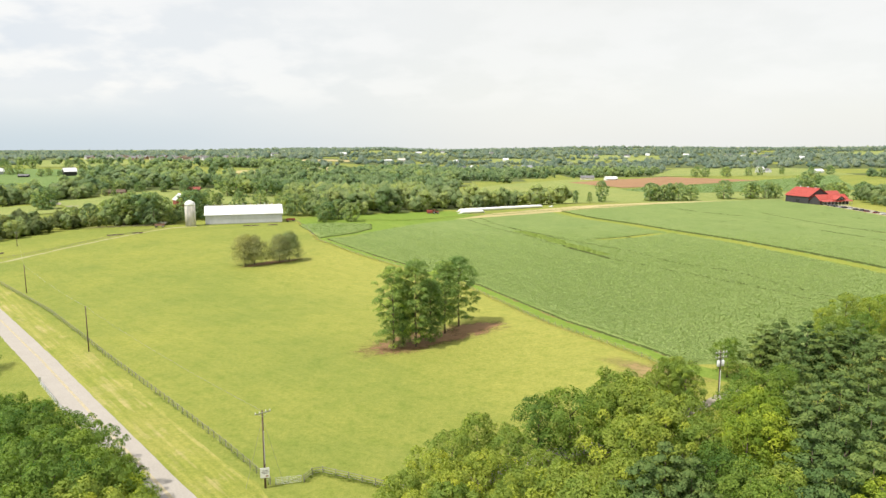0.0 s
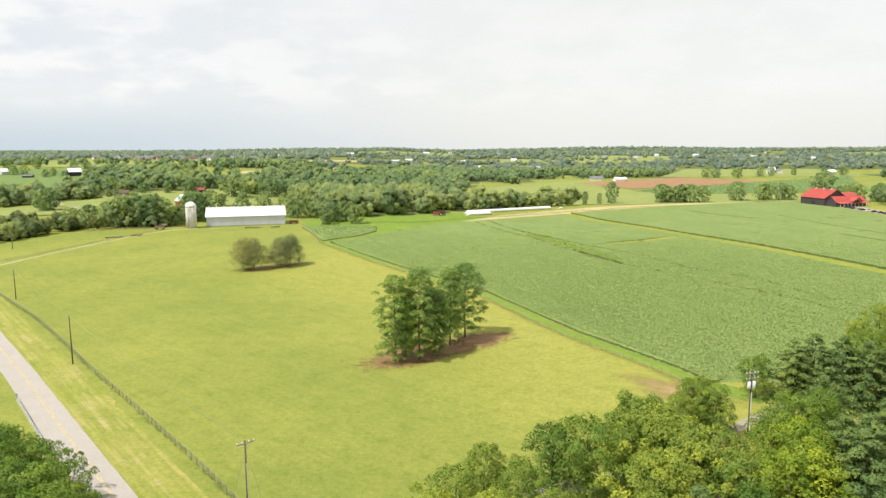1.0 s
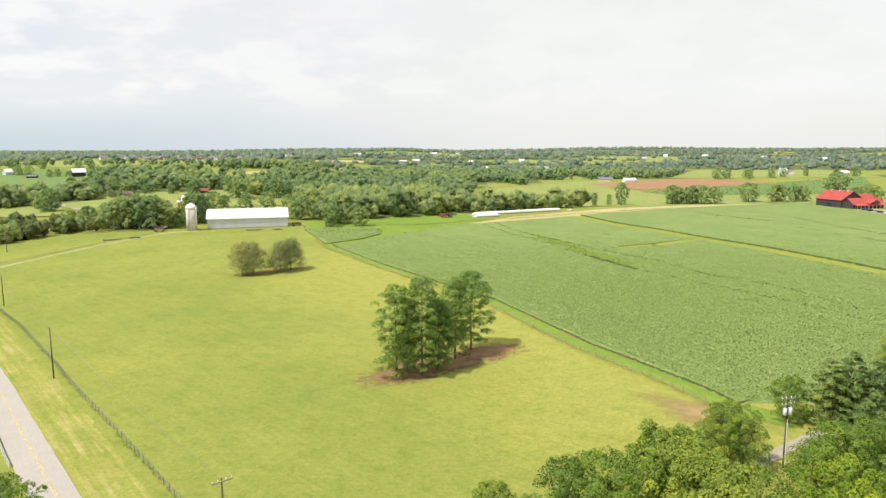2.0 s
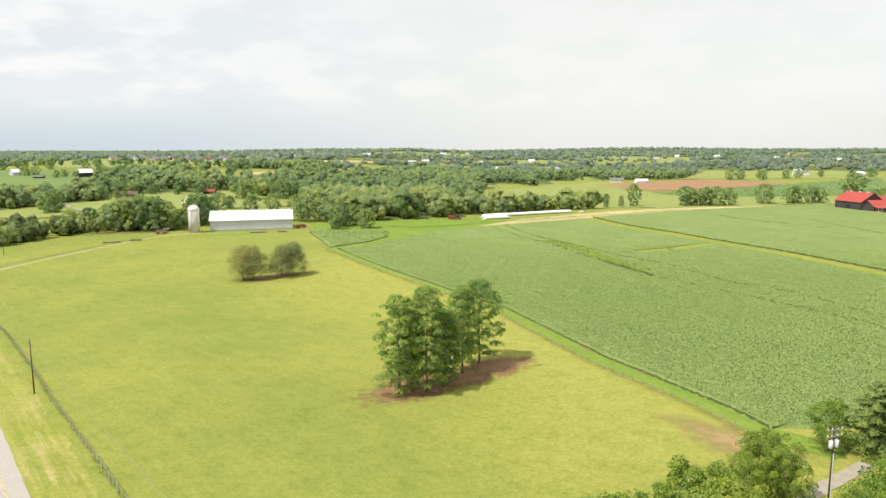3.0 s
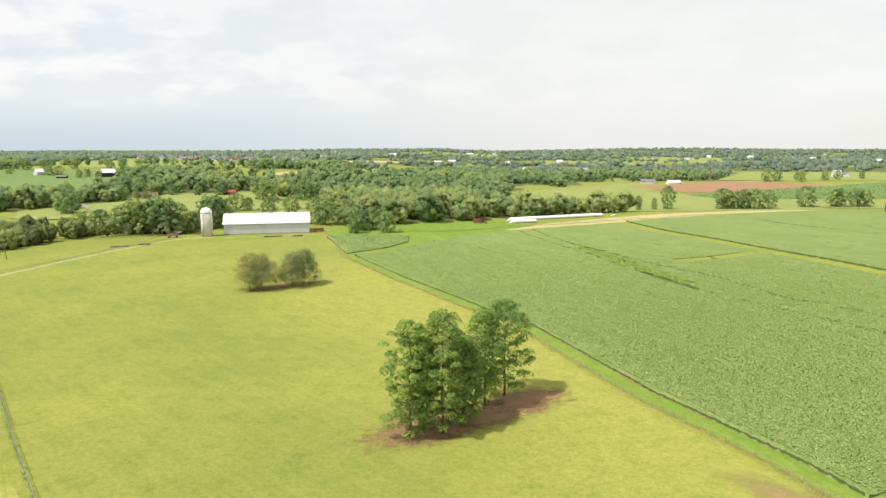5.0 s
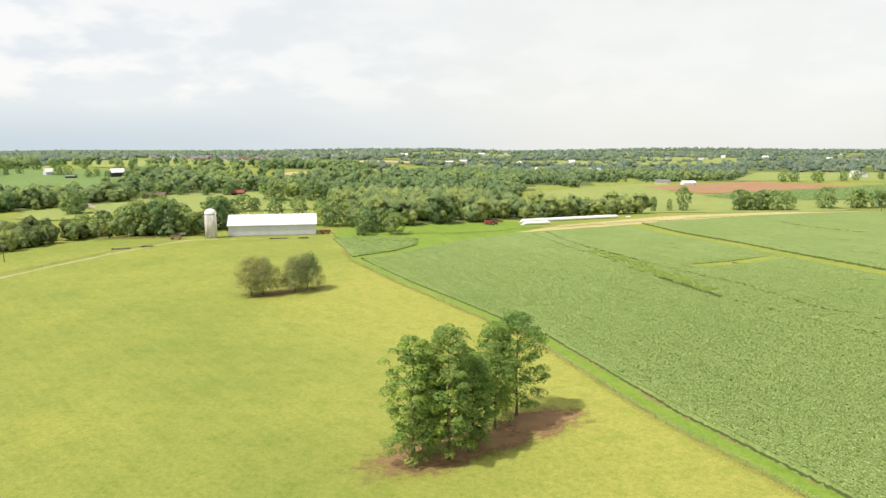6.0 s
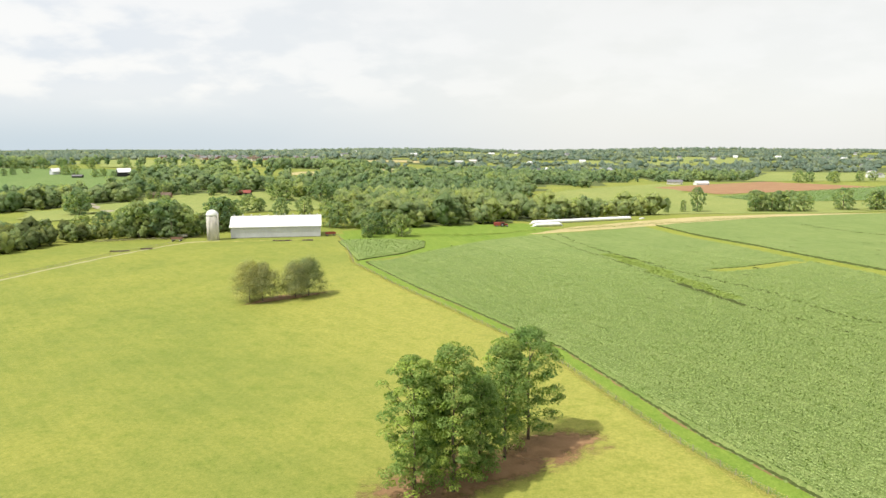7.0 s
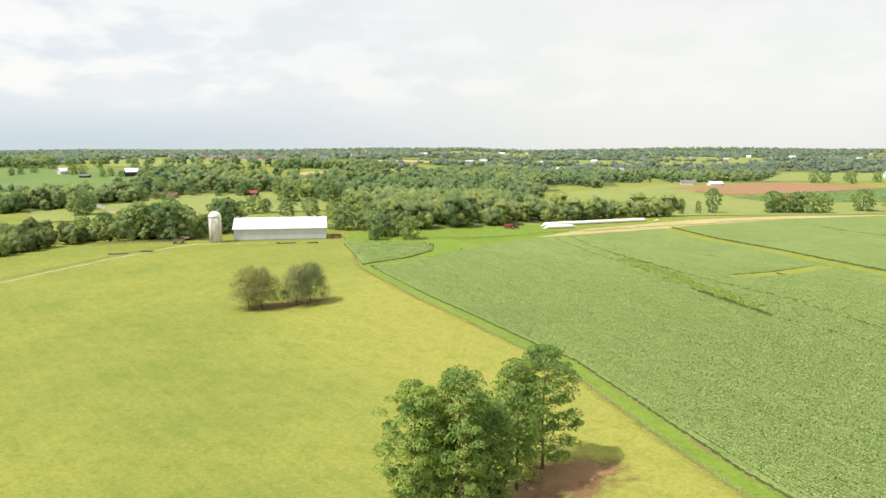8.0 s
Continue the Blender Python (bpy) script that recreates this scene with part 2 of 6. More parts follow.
M_SOY = leaf_material("soybean_leaf", (0.240, 0.305, 0.092), (0.362, 0.432, 0.144), (0.465, 0.525, 0.200), 0.22)
M_SWALE = leaf_material("swale_weed_leaf", (0.275, 0.340, 0.080), (0.355, 0.420, 0.100), (0.430, 0.490, 0.130), 0.25)
M_BROAD = leaf_material("broadleaf_green", (0.122, 0.202, 0.036), (0.160, 0.248, 0.047), (0.212, 0.304, 0.064))
M_OLIVE = leaf_material("broadleaf_olive", (0.220, 0.285, 0.046), (0.280, 0.345, 0.062), (0.345, 0.405, 0.082))
M_YELLOW = leaf_material("broadleaf_yellow_green", (0.225, 0.305, 0.034), (0.285, 0.365, 0.044), (0.345, 0.420, 0.058))
M_WALNUT = leaf_material("walnut_leaf", (0.150, 0.240, 0.058), (0.224, 0.326, 0.084), (0.338, 0.430, 0.135), 0.38)
M_PINE = leaf_material("pine_needles", (0.104, 0.165, 0.046), (0.142, 0.208, 0.060), (0.192, 0.258, 0.080), 0.22)
M_HAZEL = leaf_material("dusty_thin_leaf", (0.238, 0.262, 0.112), (0.300, 0.320, 0.145), (0.370, 0.380, 0.185))
# leaf colour raised and greyed to hold a veil of haze
M_WOODS = leaf_material("woodland_canopy_haze_lift", (0.282, 0.368, 0.180), (0.322, 0.408, 0.206), (0.364, 0.448, 0.234), 0.46, 1.0)
M_HEDGE = leaf_material("olive_hedge_leaf", (0.170, 0.212, 0.080), (0.212, 0.250, 0.096), (0.258, 0.292, 0.114), 0.42, 0.7)
# distance haze is painted into this leaf colour: bluer and paler
M_WOODS_FAR = leaf_material("far_woodland_haze_tint", (0.212, 0.282, 0.232), (0.244, 0.314, 0.260), (0.276, 0.346, 0.288), 0.38, 2.0)
M_BARK = plain_material("grey_brown_bark", (0.16, 0.125, 0.09), 0.9, 0, 0.3, 2.0, (1, 1, 0.2))
M_POLE = plain_material("weathered_pole_wood", (0.14, 0.095, 0.065), 0.85, 0, 0.25, 1.2, (1, 1, 0.1))
M_FENCE = plain_material("grey_fence_wood", (0.29, 0.285, 0.215), 0.85, 0, 0.25, 1.5)
M_POST = plain_material("sun_bleached_post_wood", (0.40, 0.36, 0.25), 0.85, 0, 0.25, 1.5)
M_WIRE = plain_material("galvanised_wire", (0.42, 0.42, 0.40), 0.5, 0.7, 0.1)
M_STEEL = plain_material("galvanised_steel", (0.52, 0.53, 0.54), 0.45, 0.6, 0.12)
M_WHITE = plain_material("white_paint", (0.78, 0.78, 0.77), 0.5, 0, 0.06)
M_ROOF_WHITE = plain_material("white_metal_roof", (0.80, 0.80, 0.80), 0.42, 0.0, 0.05, 0.3)
M_WALL_GREY = plain_material("pale_grey_metal_siding", (0.60, 0.605, 0.645), 0.5, 0.0, 0.06, 0.25, (1, 1, 0.3))
M_CONCRETE = plain_material("weathered_concrete", (0.62, 0.585, 0.53), 0.85, 0, 0.2, 0.6, (1, 1, 0.35))
M_PLASTIC = plain_material("white_plastic_film", (0.82, 0.82, 0.82), 0.35, 0, 0.05, 0.8)
M_RED_ROOF = plain_material("red_metal_roof", (0.43, 0.070, 0.052), 0.45, 0.0, 0.12, 0.3)
M_CHARCOAL = plain_material("charcoal_siding", (0.055, 0.052, 0.058), 0.6, 0, 0.15, 0.5)
M_BARN_RED = plain_material("faded_barn_red", (0.27, 0.065, 0.045), 0.75, 0, 0.25, 0.5)
M_DARK = plain_material("dark_opening", (0.02, 0.02, 0.022), 0.6, 0, 0.1)
M_GLASS = plain_material("dark_window_glass", (0.03, 0.035, 0.04), 0.08, 0, 0.05)
M_GREY_ROOF = plain_material("grey_shingle_roof", (0.20, 0.195, 0.20), 0.8, 0, 0.2, 0.6)
M_BRICK = plain_material("brown_brick", (0.27, 0.15, 0.11), 0.85, 0, 0.2, 0.8)
M_CREAM = plain_material("cream_siding", (0.66, 0.62, 0.53), 0.7, 0, 0.08, 0.6)
M_TYRE = plain_material("black_rubber", (0.02, 0.02, 0.02), 0.8, 0, 0.1)
M_MACHINE = plain_material("red_machine_paint", (0.32, 0.06, 0.045), 0.5, 0, 0.2)


# ---- shape helpers ----
def sstep(a, b, v):
    q = np.clip((np.asarray(v, float) - a) / (b - a), 0, 1)
    return q * q * (3 - 2 * q)


def land(x, y):
    """Height of the land in metres."""
    x, y = np.asarray(x, float), np.asarray(y, float)
    z = 3.9 * sstep(233, 401, y) * sstep(26, -78, x)
    z = z + 3.1 * sstep(0, 65, x) * sstep(492, 298, y)
    edge = 560 + 0.16 * np.clip(x, -400, 800)
    z = z - 11.6 * sstep(edge, edge + 160, y) * sstep(-336, -78, x)
    z = z - 7.8 * sstep(-194, -388, x) * sstep(906, 582, y)
    z = z + 17 * np.exp(-((x + 621) / 427) ** 2 - ((y - 1035) / 336) ** 2)
    r = np.hypot(x, y)
    z = z + (16 + 11 * np.clip(x / 2000, -1, 1)) * sstep(906, 4600, r)
    z = z + sstep(1300, 2600, r) * (5 * np.sin(x / 310 + 1.3) * np.sin(y / 420 + 0.4) + 4 * np.sin(x / 520 - y / 700))
    return z


def z_at(x, y):
    return float(land(x, y))


def mesh_from(name, verts, faces, material, smooth=False, tint=None, normals=None):
    """A mesh from arrays; faces all have the same number of corners."""
    verts, faces = np.asarray(verts, np.float32), np.asarray(faces, np.int32)
    me = bpy.data.meshes.new(name)
    k = faces.shape[1]
    me.vertices.add(len(verts))
    me.vertices.foreach_set("co", verts.ravel())
    me.loops.add(faces.size)
    me.loops.foreach_set("vertex_index", faces.ravel())
    me.polygons.add(len(faces))
    me.polygons.foreach_set("loop_start", np.arange(0, faces.size, k, dtype=np.int32))
    me.polygons.foreach_set("loop_total", np.full(len(faces), k, np.int32))
    me.polygons.foreach_set("use_smooth", np.full(len(faces), smooth))
    if tint is None:
        tint = np.full(len(verts), 0.5, np.float32)
    a = me.attributes.new("tint", "FLOAT", "POINT")
    a.data.foreach_set("value", np.asarray(tint, np.float32))
    me.update()
    me.validate()
    me.materials.append(material)
    if normals is not None:
        me.normals_split_custom_set_from_vertices(normals)
    return me


def part(name, bm, material, parent=None, label="", smooth=False):
    """Links a bmesh (or a ready mesh) as one object under its thing or part."""
    if isinstance(bm, bpy.types.Mesh):
        me = bm
    else:
        me = bpy.data.meshes.new(name)
        for f in bm.faces:
            f.smooth = smooth
        bm.normal_update()
        bm.to_mesh(me)
        bm.free()
        me.materials.append(material)
    ob = new(name, me)
    if parent is not None:
        ob.parent = parent
    if label:
        ob["label"] = label
    return ob


def thing(name, m, label, category, group="", kind=""):
    ob = new(name)
    ob.matrix_basis = m
    return tagged(ob, label, category, group, kind)


def box(bm, x0, x1, y0, y1, z0, z1, bevel=0.0):
    r = bmesh.ops.create_cube(bm, size=1.0, matrix=Matrix.LocRotScale(((x0 + x1) / 2, (y0 + y1) / 2, (z0 + z1) / 2), None, (abs(x1 - x0), abs(y1 - y0), abs(z1 - z0))))
    if bevel:
        edges = {e for v in r["verts"] for e in v.link_edges}
        bmesh.ops.bevel(bm, geom=list(edges), offset=bevel, segments=1, affect="EDGES")
    return bm


def one_box(x0, x1, y0, y1, z0, z1, bevel=0.0):
    return box(bmesh.new(), x0, x1, y0, y1, z0, z1, bevel)


def tube(bm, points, radii, sides=8, cap=True):
    """A tube through points with a radius at each."""
    rings = []
    pts = [Vector(p) for p in points]
    for i, p in enumerate(pts):
        d = (pts[min(i + 1, len(pts) - 1)] - pts[max(i - 1, 0)]).normalized()
        u = d.orthogonal().normalized()
        if abs(d.z) > 0.7:
            u = (Vector((1, 0, 0)) - d * d.x).normalized()
        v = d.cross(u)
        rings.append([bm.verts.new(p + radii[i] * (math.cos(a) * u + math.sin(a) * v)) for a in (2 * math.pi * k / sides for k in range(sides))])
    for a, b in zip(rings, rings[1:]):
        for k in range(sides):
            bm.faces.new((a[k], a[(k + 1) % sides], b[(k + 1) % sides], b[k]))
    if cap:
        bm.faces.new(rings[0][::-1])
        bm.faces.new(rings[-1])
    return bm


def prism(bm, outline, x0, x1):
    """A closed outline in y, z drawn out along x."""
    a = [bm.verts.new((x0, y, z)) for y, z in outline]
    b = [bm.verts.new((x1, y, z)) for y, z in outline]
    n = len(outline)
    for i in range(n):
        bm.faces.new((a[i], a[(i + 1) % n], b[(i + 1) % n], b[i]))
    bm.faces.new(a[::-1])
    bm.faces.new(b)
    bmesh.ops.recalc_face_normals(bm, faces=bm.faces)
    return bm


def grid_mesh(name, xs, ys, zs, material, keep=None):
    nx, ny = len(xs), len(ys)
    gx, gy = np.meshgrid(xs, ys)
    v = np.stack([gx.ravel(), gy.ravel(), zs.ravel()], 1)
    i = np.arange(nx * ny).reshape(ny, nx)
    f = np.stack([i[:-1, :-1].ravel(), i[:-1, 1:].ravel(), i[1:, 1:].ravel(), i[1:, :-1].ravel()], 1)
    if keep is not None:
        f = f[keep.ravel()[f].any(1)]
        used = np.unique(f)
        back = np.zeros(len(v), int)
        back[used] = np.arange(len(used))
        v, f = v[used], back[f]
    return mesh_from(name, v, f, material, smooth=True)


def patch(name, corners, material, off, label, category="field", step=12.0, wobble=0.0):
    """A sheet that follows the land between four corners."""
    a, b, c, d = (np.array(p, float) for p in corners)
    nu = int(max(np.linalg.norm(b - a), np.linalg.norm(c - d)) / step) + 2
    nv = int(max(np.linalg.norm(d - a), np.linalg.norm(c - b)) / step) + 2
    u, v = np.meshgrid(np.linspace(0, 1, nu), np.linspace(0, 1, nv))
    p = (a * ((1 - u) * (1 - v))[..., None] + b * (u * (1 - v))[..., None] + c * (u * v)[..., None] + d * ((1 - u) * v)[..., None])
    if wobble:
        e = ((u == 0) | (u == 1) | (v == 0) | (v == 1))
        p = p + e[..., None] * rng.normal(0, wobble, p.shape)
    z = land(p[..., 0], p[..., 1]) + off
    i = np.arange(nu * nv).reshape(nv, nu)
    f = np.stack([i[:-1, :-1].ravel(), i[:-1, 1:].ravel(), i[1:, 1:].ravel(), i[1:, :-1].ravel()], 1)
    ob = new(name, mesh_from(name, np.concatenate([p.reshape(-1, 2), z.reshape(-1, 1)], 1), f, material, True))
    return tagged(ob, label, category, "", "structure")


def along(points, step):
    """Points at even steps along a polyline."""
    p = np.array(points, float)
    d = np.concatenate([[0], np.cumsum(np.linalg.norm(np.diff(p, axis=0), axis=1))])
    s = np.arange(0, d[-1] + 1e-6, step)
    return np.stack([np.interp(s, d, p[:, 0]), np.interp(s, d, p[:, 1])], 1)


def band(name, points, w0, w1, material, off, label, category, step=4.0, ragged=0.0):
    """A band along a polyline, from w0 to w1 metres to its right."""
    p = along(points, step)
    t = np.gradient(p, axis=0)
    t /= np.linalg.norm(t, axis=1)[:, None]
    nrm = np.stack([t[:, 1], -t[:, 0]], 1)
    cols = 5
    q = []
    for k in range(cols):
        w = w0 + (w1 - w0) * k / (cols - 1) + (rng.normal(0, ragged, len(p)) if k in (0, cols - 1) else 0)
        q.append(p + nrm * np.asarray(w).reshape(-1, 1))
    q = np.stack(q, 1)
    z = land(q[..., 0], q[..., 1]) + off
    n = len(p)
    i = np.arange(n * cols).reshape(n, cols)
    f = np.stack([i[:-1, :-1].ravel(), i[:-1, 1:].ravel(), i[1:, 1:].ravel(), i[1:, :-1].ravel()], 1)
    ob = new(name, mesh_from(name, np.concatenate([q.reshape(-1, 2), z.reshape(-1, 1)], 1), f, material, True))
    return tagged(ob, label, category, "", "structure")


def blob_patch(name, cx, cy, rx, ry, turn, material, off, label, category, ragged=0.12):
    n = 40
    a = np.linspace(0, 2 * np.pi, n, endpoint=False)
    k = 1 + ragged * (np.sin(3 * a + cx) + 0.6 * np.sin(5 * a + cy) + 0.5 * np.sin(9 * a))
    ct, st = math.cos(radians(turn)), math.sin(radians(turn))
    v, f, tint, rings = [], [], [], 8
    for ring in range(rings + 1):
        q = max(ring / rings, 0.01)
        for j in range(n):
            px, py = rx * k[j] * q * math.cos(a[j]), ry * k[j] * q * math.sin(a[j])
            x, y = cx + ct * px - st * py, cy + st * px + ct * py
            v.append((x, y, z_at(x, y) + off))
            tint.append(1 - q)
    for ring in range(rings):
        o0, o1 = ring * n, (ring + 1) * n
        for j in range(n):
            f.append((o0 + j, o1 + j, o1 + (j + 1) % n, o0 + (j + 1) % n))
    ob = new(name, mesh_from(name, v, f, material, True, tint))
    return tagged(ob, label, category, "", "structure")


# ---- ground ----
def axis(lo, a, b, hi, fine):
    mid = list(np.arange(a, b + 0.1, fine))
    up, s = [b], fine
    while up[-1] < hi:
        s = min(s * 1.12, 90)
        up.append(up[-1] + s)
    down, s = [a], fine
    while down[-1] > lo:
        s = min(s * 1.12, 90)
        down.append(down[-1] - s)
    return np.array(down[:0:-1] + mid + up[1:])


GX, GY = axis(-4700, -330, 430, 4700, 9.0), axis(-1500, -20, 800, 4800, 9.0)
ground = new("ground", grid_mesh("ground", GX, GY, land(*np.meshgrid(GX, GY)), M_PASTURE))
tagged(ground, "rolling yellow-green pasture with mown streaks", "grassland", "", "structure")

ROAD = [(420, -430), (200, -180), (45, -2), (-8, 59), (-39, 96), (-64.5, 126), (-96.5, 164), (-142, 216.4), (-195, 278), (-265, 360)]
band("road", ROAD, -3.4, 2.8, M_ASPHALT, 0.05, "pale worn two-lane country road", "road", 3.0, 0.05)
for w in (-0.22, 0.08):
    band("road_marking", ROAD, w, w + 0.14, M_LINE, 0.06, "faded double yellow centre line", "road marking", 3.0)
band("verge_grass", ROAD, 2.7, 11.0, M_VERGE, 0.03, "mown roadside verge with dry hay streaks", "verge", 3.0, 0.25)
SOY_WEST = [(53.7, 150.6), (49.6, 161.5), (40.9, 180), (34.3, 194), (13.5, 250.5), (-14, 292.5), (-31.8, 316.8), (-52.8, 347.7), (-59, 357)]
band("field_margin", [(62, 141)] + SOY_WEST + [(-70, 392), (-88, 440)], -5.0, 0.6, M_STRIP, 0.03, "bright green grass strip beside the bean field", "grassland", 4.0, 0.15)
band("headland_soil", SOY_WEST, -0.35, 0.15, M_WORN_DIRT, 0.05, "narrow bare red soil at the crop's edge", "soil", 3.0, 0.25)
LANE_A = [(84, 525), (97, 480), (107, 455), (117, 430), (123, 407), (131, 380), (140, 353), (150, 316), (159, 285), (164.5, 262), (176, 200)]
LANE_B = [(79, 353), (96, 362), (119, 381)]
TRACKS = [[(25, 475), (36, 427), (43, 404), (52, 380), (58, 359), (67, 336), (75, 322), (82, 309), (92, 276), (101, 267), (109, 254), (112, 237), (116, 226), (121, 210)],
          [(17, 464), (34, 405), (44, 375), (51, 342), (58, 320), (64, 301), (70, 286), (80, 268), (90, 252), (100, 236), (108, 221), (113, 204)],
          [(179, 536), (192, 501), (205, 485)], [(229, 504), (231, 452), (232, 407), (237, 375)], [(209, 389), (212, 367), (214, 338)]]
BARE_ROW = [(57.6, 320), (63.4, 303), (69, 289)]
SWALE = [(44, 395), (54, 355), (61, 322), (68, 300)]
band("grass_lane", LANE_A, -7.0, 7.0, M_DRY_LANE, 0.05, "yellow-green grassed lane through the beans", "lane", 4.0, 0.2)
band("bare_row", BARE_ROW, -1.5, 1.5, M_WORN_DIRT, 0.05, "narrow line of bare red soil in the beans", "soil", 3.0, 0.2)
band("grass_lane", LANE_B, -5.6, 5.6, M_DRY_LANE, 0.06, "short grassed lane in the bean field", "lane", 4.0, 0.2)
patch("headland", [(-92, 450), (-62, 357), (36, 485), (6, 530)], M_STRIP, 0.04, "grass headland north of the beans", "grassland", 6, 0.3)
patch("stubble_strip", [(8, 474), (104, 537), (112, 575), (36, 515)], M_STUBBLE, 0.06, "dry straw-coloured strip along the ridge", "field", 6, 0.4)
patch("stubble_strip", [(104, 537), (205, 588), (205, 622), (112, 575)], M_STUBBLE, 0.06, "dry straw-coloured strip along the ridge", "field", 6, 0.4)
patch("stubble_strip", [(205, 588), (304, 637), (300, 652), (205, 622)], M_STUBBLE, 0.06, "dry straw-coloured strip along the ridge", "field", 6, 0.4)
FARM_LANE = [(-240, 250), (-189, 300), (-181, 330), (-171, 360), (-162, 385), (-155, 401), (-140, 409)]
band("farm_lane", FARM_LANE, -1.0, 1.0, M_LANE, 0.05, "pale gravel farm lane to the barn", "lane", 4.0, 0.3)
patch("barnyard", [(-160, 397), (-92, 417), (-90, 421), (-158, 402)], M_VERGE, 0.04, "worn dry grass in front of the barn", "yard", 3, 0.5)
blob_patch("bare_earth", -4.0, 181.5, 27.0, 9.0, 34, M_WORN, 0.03, "bare red earth worn under the trees", "soil")
blob_patch("bare_earth", 8.5, 192.5, 11.0, 7.0, 36, M_WORN, 0.04, "bare red earth worn under the trees", "soil")
blob_patch("bare_earth", -73.0, 297.0, 17.0, 4.5, 37, M_WORN, 0.03, "bare red earth worn under the trees", "soil")
blob_patch("bare_earth", 45.5, 146.5, 15.0, 8.0, 125, M_TRODDEN, 0.025, "trampled bare patch in the pasture corner", "soil", 0.2)

# far fields between the woods
CROP_ROWS = [(238, 940), (260, 866), (540, 925), (720, 1300)]
FIELDS = [
    ("hay_field", [(30, 940), (-9, 700), (60, 662), (215, 1000)], M_FIELD_LIGHT),
    ("hay_field", [(-9, 700), (6, 590), (112, 628), (60, 662)], M_FIELD_LIGHT),
    ("hay_field", [(60, 662), (112, 628), (330, 760), (215, 1000)], M_FIELD_LIGHT),
    ("hay_field", [(330, 760), (560, 790), (600, 900), (262, 872)], M_FIELD_LIGHT),
    ("hay_field", [(30, 940), (215, 1000), (225, 1200), (90, 1062)], M_FIELD_LIGHT),
    ("ploughed_field", [(195, 1105), (250, 975), (520, 1140), (400, 1270)], M_RED_SOIL),
    ("crop_field", CROP_ROWS, M_FIELD_GREEN),
    ("hay_field", [(371, 1285), (760, 1290), (800, 1600), (540, 1640)], M_FIELD_LIGHT),
    ("pasture_field", [(-352, 640), (-280, 545), (-205, 512), (-230, 700)], M_FIELD_LIGHT),
    ("pasture_field", [(-230, 700), (-205, 512), (-130, 600), (-165, 770)], M_FIELD_LIGHT),
    ("pasture_field", [(-345, 676), (-300, 640), (-165, 770), (-240, 755)], M_FIELD_LIGHT),
    ("pasture_field", [(-385, 596), (-343, 615), (-262, 515), (-325, 520)], M_FIELD_LIGHT),
    ("crop_field", [(-760, 690), (-395, 705), (-440, 945), (-820, 935)], M_FIELD_GREEN),
    ("hay_field", [(-560, 985), (-500, 985), (-480, 1110), (-620, 1110)], M_FIELD_LIGHT),
    ("straw_field", [(-300, 965), (-262, 970), (-262, 1110), (-292, 1050)], M_STUBBLE),
    ("straw_field", [(-262, 1235), (-215, 1235), (-110, 1700), (-225, 1500)], M_STUBBLE),
    ("hay_field", [(-1100, 1500), (-700, 1450), (-560, 1720), (-1000, 1800)], M_FIELD_LIGHT),
    ("hay_field", [(-480, 1740), (-250, 1860), (-240, 2020), (-480, 1880)], M_STUBBLE),
    ("hay_field", [(150, 2150), (480, 2100), (560, 2500), (140, 2450)], M_FIELD_LIGHT),
    ("hay_field", [(490, 2220), (700, 2220), (880, 2900), (480, 2960)], M_FIELD_LIGHT),
    ("hay_field", [(1500, 2600), (2000, 2400), (2300, 2900), (1600, 3000)], M_FIELD_LIGHT),
    ("hay_field", [(-400, 2700), (0, 2650), (60, 3050), (-420, 3000)], M_FIELD_LIGHT),
    ("hay_field", [(1700, 1500), (2300, 1500), (2500, 2000), (1800, 1900)], M_FIELD_GREEN),
]
WORDS = {"hay_field": "pale hay meadow between woods", "ploughed_field": "bare red-brown ploughed field on a slope", "crop_field": "deep green crop field in the distance",
         "pasture_field": "light green pasture beyond the barn", "straw_field": "dry straw-coloured stubble field far off"}
for k, (n, c, m) in enumerate(FIELDS):
    patch(n, c, m, 0.25 + 0.03 * k, WORDS[n], "field", 25, 3.0)


def in_quad(x, y, c):
    """Which points lie inside a convex quadrangle, given anticlockwise or clockwise."""
    s = []
    for (ax, ay), (bx, by) in zip(c, c[1:] + c[:1]):
        s.append((bx - ax) * (y - ay) - (by - ay) * (x - ax))
    s = np.array(s)
    return (s > 0).all(0) | (s < 0).all(0)


def dist_line(x, y, pts):
    d = np.full(np.shape(x), 1e9)
    for (ax, ay), (bx, by) in zip(pts, pts[1:]):
        vx, vy = bx - ax, by - ay
        t = np.clip(((x - ax) * vx + (y - ay) * vy) / (vx * vx + vy * vy), 0, 1)
        d = np.minimum(d, np.hypot(x - ax - t * vx, y - ay - t * vy))
    return d


